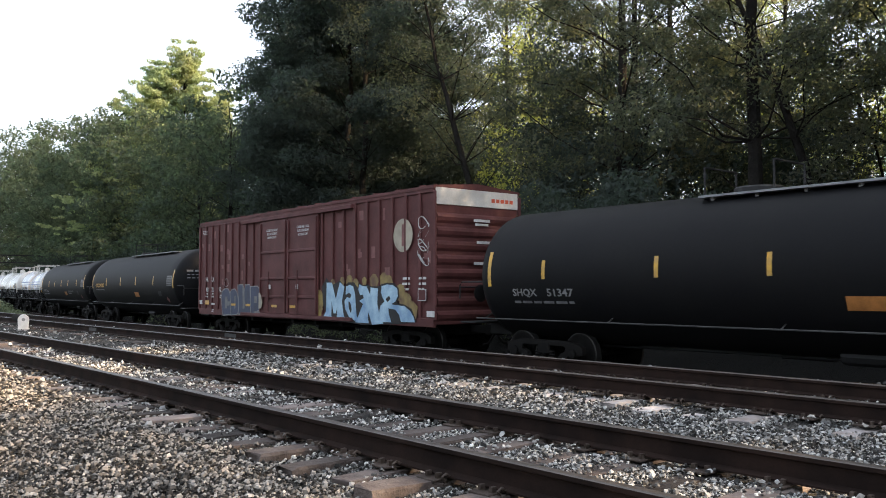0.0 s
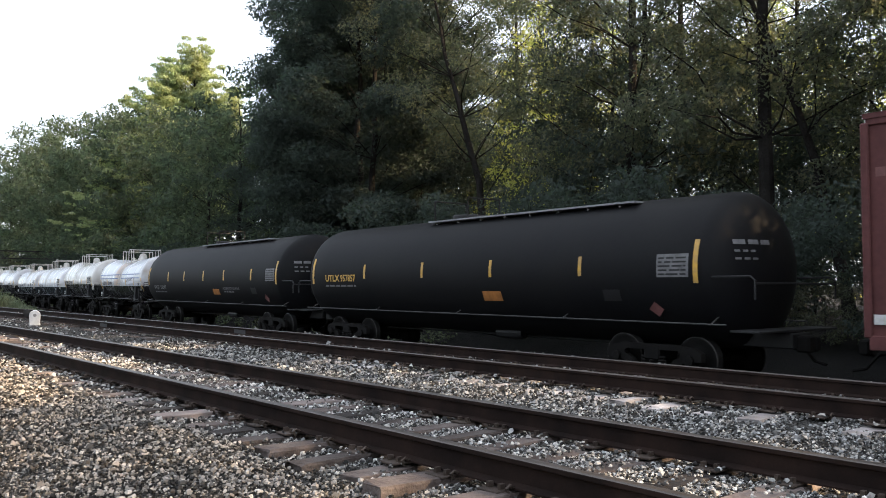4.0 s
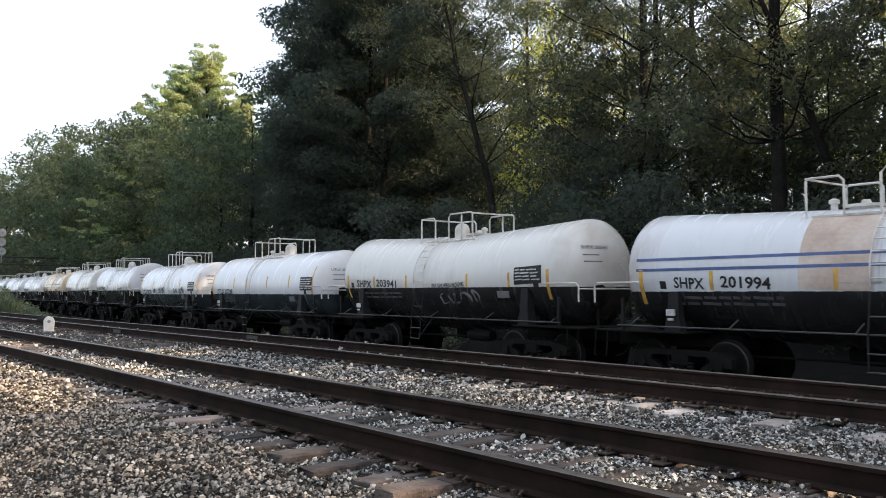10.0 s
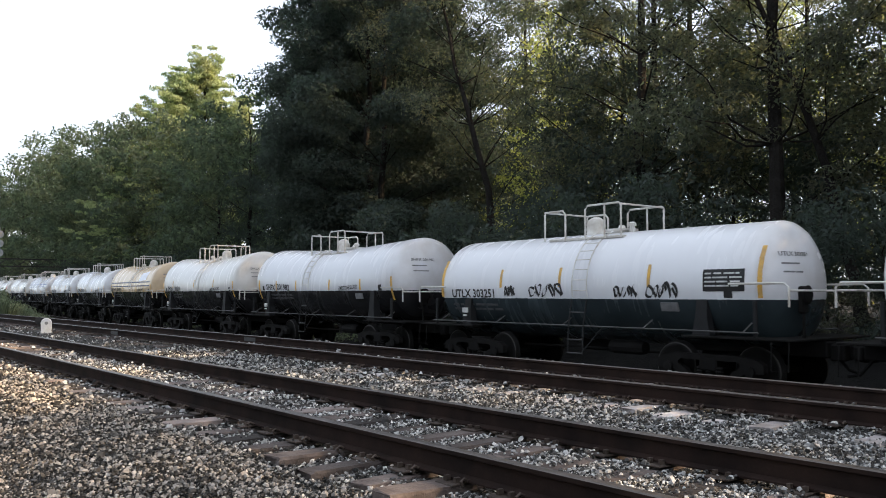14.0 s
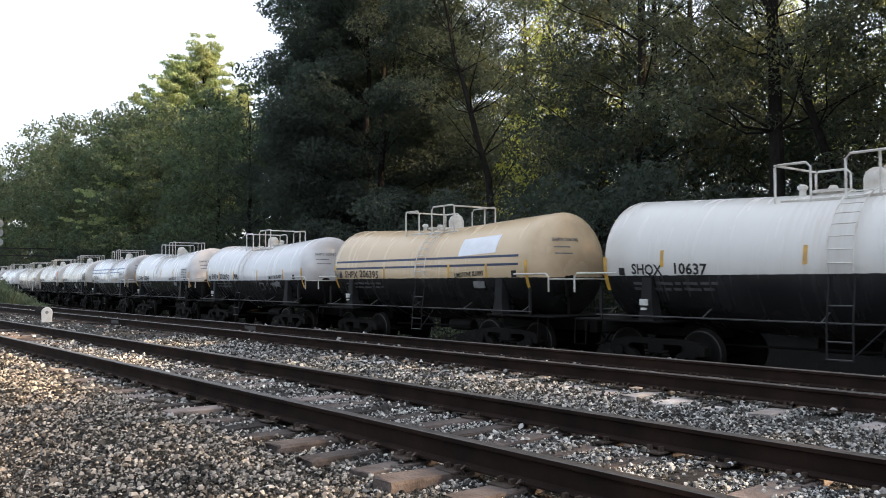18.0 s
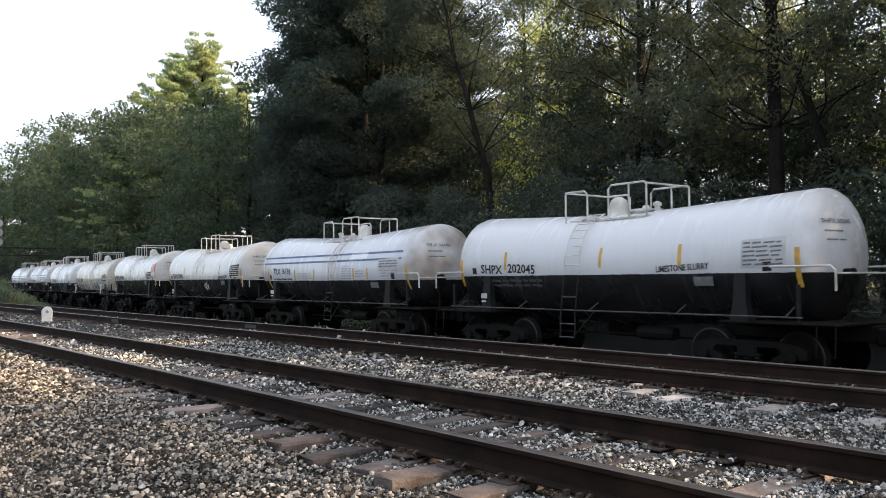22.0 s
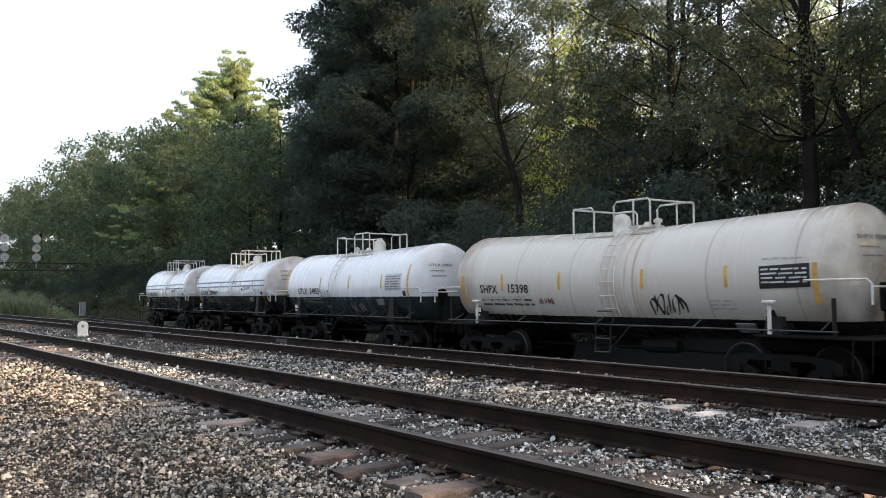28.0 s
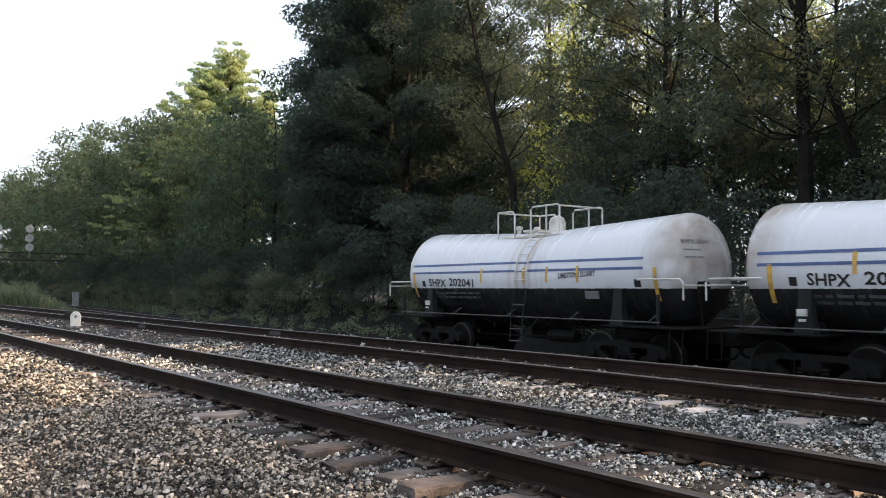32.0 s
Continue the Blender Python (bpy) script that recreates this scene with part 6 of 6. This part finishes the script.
def make_woods():
    rr = random.Random(4)
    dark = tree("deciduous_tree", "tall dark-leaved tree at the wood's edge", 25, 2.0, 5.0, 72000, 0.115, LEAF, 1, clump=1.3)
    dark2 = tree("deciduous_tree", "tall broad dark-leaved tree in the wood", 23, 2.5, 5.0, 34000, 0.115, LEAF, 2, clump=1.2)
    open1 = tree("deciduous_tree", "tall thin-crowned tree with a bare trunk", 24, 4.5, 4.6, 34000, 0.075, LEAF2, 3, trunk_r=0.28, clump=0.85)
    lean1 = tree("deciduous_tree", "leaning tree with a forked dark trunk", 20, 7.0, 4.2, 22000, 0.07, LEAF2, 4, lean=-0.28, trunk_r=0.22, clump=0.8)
    mid = tree("deciduous_tree", "rounded mid-green tree in the distant row", 18.5, 1.2, 6.0, 11500, 0.195, ROWLEAF, 5, clump=1.3)
    back = tree("deciduous_tree", "broad unseen tree added to block sun and sky", 18.5, 1.2, 6.0, 9000, 0.24, LEAF2, 9, clump=1.3)
    under = tree("understory_tree", "young dark tree under the taller ones", 9.5, 0.5, 3.4, 9500, 0.105, LEAF, 10, trunk_r=0.09, clump=1.0)
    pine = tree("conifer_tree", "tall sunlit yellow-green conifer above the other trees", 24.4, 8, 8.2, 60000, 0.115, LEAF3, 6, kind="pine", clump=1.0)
    shrub = tree("shrub", "dense dark shrub at the wood's edge", 5.0, 0.2, 2.6, 5000, 0.10, LEAF, 7, kind="shrub", trunk_r=0.07, clump=1.0)
    shrub2 = tree("shrub", "loose mid-green shrub beside the track", 3.4, 0.1, 2.0, 4200, 0.08, LEAF2, 8, kind="shrub", trunk_r=0.05, clump=0.8)
    # tall edge trees
    plant(dark, [(-38.0, 26.0, 0.98, 0), (-35.0, 24.8, 0.92, 140), (-46.5, 33.0, 0.98, 200), (-43.0, 29.5, 0.9, 80), (-41.0, 28.0, 0.97, 250)], "trees of the wood")
    # the first six stand unseen, most added to keep sun off train and ballast
    plant(dark2, [(3.0, 40.0, 0.9, 20), (-3.4, 22.9, 0.66, 75), (1.4, 22.6, 0.72, 145), (5.8, 23.0, 0.68, 265), (-4.2, 28.0, 0.95, 20), (13.2, 23.0, 0.70, 200), (-50.5, 31.0, 0.78, 60), (-41.5, 33, 1.05, 170), (-22.6, 29.0, 0.72, 310), (-55.0, 30.5, 0.70, 30), (-43.0, 26.2, 0.82, 140), (-61.0, 32.5, 0.66, 200), (-44.0, 37.0, 0.95, 80)], "trees of the wood")
    plant(open1, [(-12.9, 24.2, 1.0, 0), (-19.0, 25.5, 0.95, 100), (-6.0, 25.5, 1.0, 220), (-20.5, 28.5, 0.9, 300), (-1.0, 26.0, 1.0, 45), (-9.5, 28.5, 0.98, 330), (-16.5, 33.5, 0.8, 60), (-38.0, 38.5, 1.05, 30), (-41.0, 44.0, 1.1, 100), (-22.0, 33.5, 1.0, 190)], "trees of the wood")
    # the last two are unseen, added to dapple the sun on the shoulder
    plant(lean1, [(-26.0, 25.0, 1.0, 0), (-10.8, 25.2, 0.85, 30), (20.71, 27.05, 0.82, 278.1), (27.42, 34.62, 1.19, 68.6)], "trees of the wood")
    # the row along the far track
    row = []
    x = -53.0
    while x > -185:
        y = float(far_y(x)) + 9.0 + rr.uniform(-1, 2.0)
        # the tops fall away along the line
        rise = np.interp(math.degrees(math.atan2(-x, y)), (60, 63.5, 69, 72.3, 73.8, 76.4, 78.6, 80.7, 85), (0.21, 0.205, 0.20, 0.19, 0.176, 0.148, 0.118, 0.103, 0.08))
        s = (math.hypot(x, y) * rise + 1.2) / 15.2 * rr.uniform(0.93, 1.03)
        row.append((x, y, s, rr.uniform(0, 360)))
        x -= 6.0 if x > -110 else 8.0
    plant(mid, row, "trees along the far track")
    # unseen trees added sunward to shape sun patches, behind the viewer to block sky
    row = [(5.0, 27.0, 1.0, 313), (22.3, 21.8, 1.26, 30), (13.0, 33.5, 0.85, 8), (40.21, 26.79, 1.222, 170.8), (50.49, 33.42, 1.675, 118.1), (53.39, 28.74, 1.444, 286.1), (69.0, 32.31, 1.405, 314.8)]
    row += [(x, y, s, (x * 37) % 360) for x, y, s in ((-52, -17, 0.89), (-38, -15, 0.81), (-25, -18, 0.89), (-12, -15, 0.81), (2, -17, 0.89), (15, -15, 0.81))]
    plant(back, row, "trees round the line")
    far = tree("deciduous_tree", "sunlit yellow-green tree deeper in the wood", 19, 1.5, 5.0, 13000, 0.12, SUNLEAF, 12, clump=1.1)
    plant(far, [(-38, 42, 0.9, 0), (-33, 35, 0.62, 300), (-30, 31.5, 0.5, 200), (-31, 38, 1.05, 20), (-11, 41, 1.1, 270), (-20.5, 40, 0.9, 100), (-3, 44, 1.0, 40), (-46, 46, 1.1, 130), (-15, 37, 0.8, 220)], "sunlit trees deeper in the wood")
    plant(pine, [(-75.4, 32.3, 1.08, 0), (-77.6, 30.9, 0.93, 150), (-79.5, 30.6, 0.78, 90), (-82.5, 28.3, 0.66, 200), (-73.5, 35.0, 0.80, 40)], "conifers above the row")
    places = []
    plant(under, [(-22.4, 27.0, 1.0, 70), (-17.0, 28.5, 1.1, 10), (-4.5, 28.0, 1.1, 190), (-35.0, 28.2, 1.0, 240), (-11.5, 30.0, 1.1, 310), (-39.5, 29.5, 1.1, 20), (-46.5, 28.5, 1.0, 120), (-50.5, 28.0, 1.0, 300), (-21, 24.2, 0.8, 200), (-19.5, 31, 0.75, 60), (-14.5, 30.5, 0.7, 150)] + [(x, 35.5 + 1.5 * math.sin(x), 1.15 + 0.15 * math.cos(x * 2), x * 40) for x in (-44, -37, -26.5, -17.5, -8.5, 1)], "young trees in the wood")
    for x in list(np.arange(1, -112, -4.2)) + list(np.arange(-112, -180, -6.0)):
        places.append((x + rr.uniform(-0.8, 0.8), float(far_y(x)) + 5.6 + rr.uniform(-0.4, 1.2), rr.uniform(0.7, 1.2), rr.uniform(0, 360)))
    plant(shrub, places, "shrubs at the wood's edge")
    places = []
    for x in np.arange(0, -120, -5.0):
        places.append((x + rr.uniform(-1.5, 1.5), float(far_y(x)) + 4.2 + rr.uniform(-0.3, 0.8), rr.uniform(0.6, 1.1), rr.uniform(0, 360)))
    plant(shrub2, places, "shrubs beside the far track")


def make_grass():
    """Tall weeds and grass on the bank between the middle and the far track."""
    rg = np.random.default_rng(3)
    n = 16000
    x = -34 - rg.random(n) ** 0.8 * 75
    lo, hi = 10.9 + 0 * x, np.minimum(far_y(x) - 2.0, 16.5)
    y = lo + (hi - lo) * rg.random(n)
    tall = np.clip(((-x - 34) / 25), 0.15, 1) * rg.uniform(0.4, 1.0, n) * 1.3
    tall *= np.clip((np.degrees(np.arctan2(-x, y)) - 75.2) / 3.5, 0.22, 1)
    # and a thin edge along the wood
    m = 800
    x2 = -62 - rg.random(m) * 40
    y2 = far_y(x2) + 2.3 + rg.random(m) * 2.0
    x, y, tall = np.concatenate([x, x2]), np.concatenate([y, y2]), np.concatenate([tall, rg.uniform(0.2, 0.6, m)])
    n += m
    a = rg.uniform(0, 6.28, n)
    side = np.stack([np.cos(a), np.sin(a), 0 * a], -1) * (0.018 + 0.02 * tall)[:, None]
    bend = np.stack([np.cos(a + 1.6), np.sin(a + 1.6), 0 * a], -1) * (tall * rg.uniform(0.1, 0.5, n))[:, None]
    p = np.stack([x, y, ground_z(x, y)], -1)
    up = np.array([0, 0, 1.0]) * tall[:, None]
    v = np.stack([p - side, p + side, p + up * 0.6 + bend * 0.35 + side * 0.8, p + up + bend], 1).reshape(-1, 3)
    f = np.arange(n * 4).reshape(-1, 4)
    # bushy pale weeds farther along
    k = 800
    cx = -44 - rg.random(k) * 54
    cy = 11.3 + rg.random(k) * 3.6
    ch = rg.uniform(0.05, 1.0, k) * np.clip(0.7 + (-cx - 45) / 28 * 1.7, 0.5, 2.5)
    ch *= np.clip((np.degrees(np.arctan2(-cx, cy)) - 75.2) / 3.5, 0.12, 1)
    # low sprouts at the foot of the wood
    j = 170
    sx = -20 - rg.random(j) * 45
    sy = far_y(sx) + 2.2 + rg.random(j) ** 1.5 * 3.0
    cx, cy, ch = np.concatenate([cx, sx]), np.concatenate([cy, sy]), np.concatenate([ch, rg.uniform(0.0, 0.3, j)])
    cents = np.stack([cx, cy, ground_z(cx, cy) + ch], -1)
    wv, wf = leaf_cloud(cents, np.concatenate([rg.uniform(0.25, 0.5, k), rg.uniform(0.15, 0.4, j)]), 58000, 0.055, rg, 0.1)
    tagged(new("weeds", solid("weeds", wv, wf, WEED)), "bushy pale grey-green weeds on the bank", "weeds", kind="stuff")
    tagged(new("tall_grass", solid("tall_grass", v, f, GRASS)), "tall pale green weeds on the bank between tracks", "grass", kind="stuff")


# ---- trackside things ----
def dwarf_signal():
    t = thing("dwarf_signal", "white round-topped dwarf signal housing on the ballast", "signal")
    bm = bmesh.new()
    prof = [(-0.17, 0), (0.17, 0), (0.19, 0.34)] + [(0.19 * math.cos(k * math.pi / 10), 0.34 + 0.19 * math.sin(k * math.pi / 10)) for k in range(1, 10)] + [(-0.19, 0.34)]
    g = [[bm.verts.new((y, a * (0.92 if abs(y) > 0.14 else 1), z * (0.97 if abs(y) > 0.14 else 1) + 0.03)) for a, z in prof] for y in (-0.17, -0.12, 0.12, 0.17)]
    for j in range(len(prof)):
        k = (j + 1) % len(prof)
        for a, b in zip(g, g[1:]):
            bm.faces.new((a[j], a[k], b[k], b[j]))
    bm.faces.new(g[0][::-1]), bm.faces.new(g[-1])
    part("housing", bm, SIGNALWHITE, t)
    part("foot", boxed(-0.2, 0.2, -0.19, 0.19, -0.08, 0.03, bevel=0.01), GREYPOST, t, "grey concrete foot")
    bm = lathe(bmesh.new(), [(0.14, 0.05), (0.16, 0.06), (0.165, 0.01)], "x", (0.02, 0, 0.38), 10)
    part("lens_rim", bm, GREYPOST, t)
    bm = lathe(bmesh.new(), [(-0.2, 0.12), (0.04, 0.14), (0.06, 0.01)], "x", (-0.05, -0.25, 0.46), 12)
    part("hood", bm, SOOT, t, "black lamp hood")
    t.matrix_basis = pose(-29.2, 7.18, float(ground_z(-29.2, 7.18)), rz=-14) @ Matrix.Scale(0.9, 4)


def relay_post():
    t = thing("relay_post", "grey metal relay cabinet beside the far track", "signal box")
    part("plinth", boxed(-0.45, 0.45, -0.37, 0.37, -0.2, 0.08, bevel=0.01), GREYPOST, t, "concrete plinth")
    part("cabinet", boxed(-0.38, 0.38, -0.30, 0.30, 0.08, 1.48, bevel=0.02), GREYPOST, t)
    part("cabinet_cap", boxed(-0.42, 0.42, -0.34, 0.34, 1.48, 1.53, bevel=0.01), GREYPOST, t)
    part("handle", boxed(0.38, 0.41, -0.22, -0.18, 0.7, 0.9), SOOT, t)
    x, y = -95.0, 23.3
    t.matrix_basis = pose(x, y, float(ground_z(x, y)), rz=-10)


def signal_gantry():
    t = thing("signal_gantry", "dark signal gantry with white three-disc signal heads", "signal")
    x = -98.0
    bm = bmesh.new()
    for z in (4.2, 5.0):
        for dx in (-0.4, 0.4):
            box(bm, x + dx - 0.05, x + dx + 0.05, -4.0, 26.0, z - 0.05, z + 0.05)
    for k in range(30):
        y = -4 + k
        for dx in (-0.4, 0.4):
            tube(bm, [(x + dx, y, 4.2), (x + dx, y + 1, 5.0)] if k % 2 else [(x + dx, y, 5.0), (x + dx, y + 1, 4.2)], 0.03, 4)
    part("truss", bm, SOOT, t)
    for y in (-4.0, 26.0):
        part("leg", boxed(x - 0.25, x + 0.25, y - 0.15, y + 0.15, -0.6, 5.05, bevel=0.02), SOOT, t)
    for y in (16.0, 19.1, 11.0):
        h = part("signal_head", tube(bmesh.new(), [(x + 0.45, y, 4.4), (x + 0.45, y, 8.0)], 0.05, 6), GREYPOST, t)
        for z in (5.6, 6.6, 7.6):
            part("disc", lathe(bmesh.new(), [(0.0, 0.02), (0.0, 0.42), (0.04, 0.42), (0.05, 0.02)], "x", (x + 0.5, y, z), 20), DISCWHITE, h, "white signal disc")
            bm = lathe(bmesh.new(), [(0.05, 0.05), (0.2, 0.05), (0.2, 0.04), (0.06, 0.02)], "x", (x + 0.5, y, z), 10)
            part("lamp_hood", bm, SOOT, h)


make_woods()
make_grass()
dwarf_signal()
relay_post()
signal_gantry()


# ---- what moves ----
def motions():
    times = [0.5 * k for k in range(65)]
    for s, car in TRAIN:
        walk(car, [(t, car_pose(s + travelled(t), 3.5)) for t in times])
    # the wheels roll without slipping: one row for every 80 degrees of turn
    far = travelled(32.0) - travelled(0.0)
    steps = int(far / 0.46 / radians(80)) + 1
    clock = np.linspace(0, 32, 3201)
    gone = np.array([travelled(t) - travelled(0.0) for t in clock])
    turns = [(float(np.interp(far * k / steps, gone, clock)), far * k / steps / 0.46) for k in range(steps + 1)]
    for axle in AXLES:
        x, y, z = axle.location
        walk(axle, [(t, Matrix.Translation((x, y, z)) @ Matrix.Rotation(a, 4, "Y")) for t, a in turns])


motions()
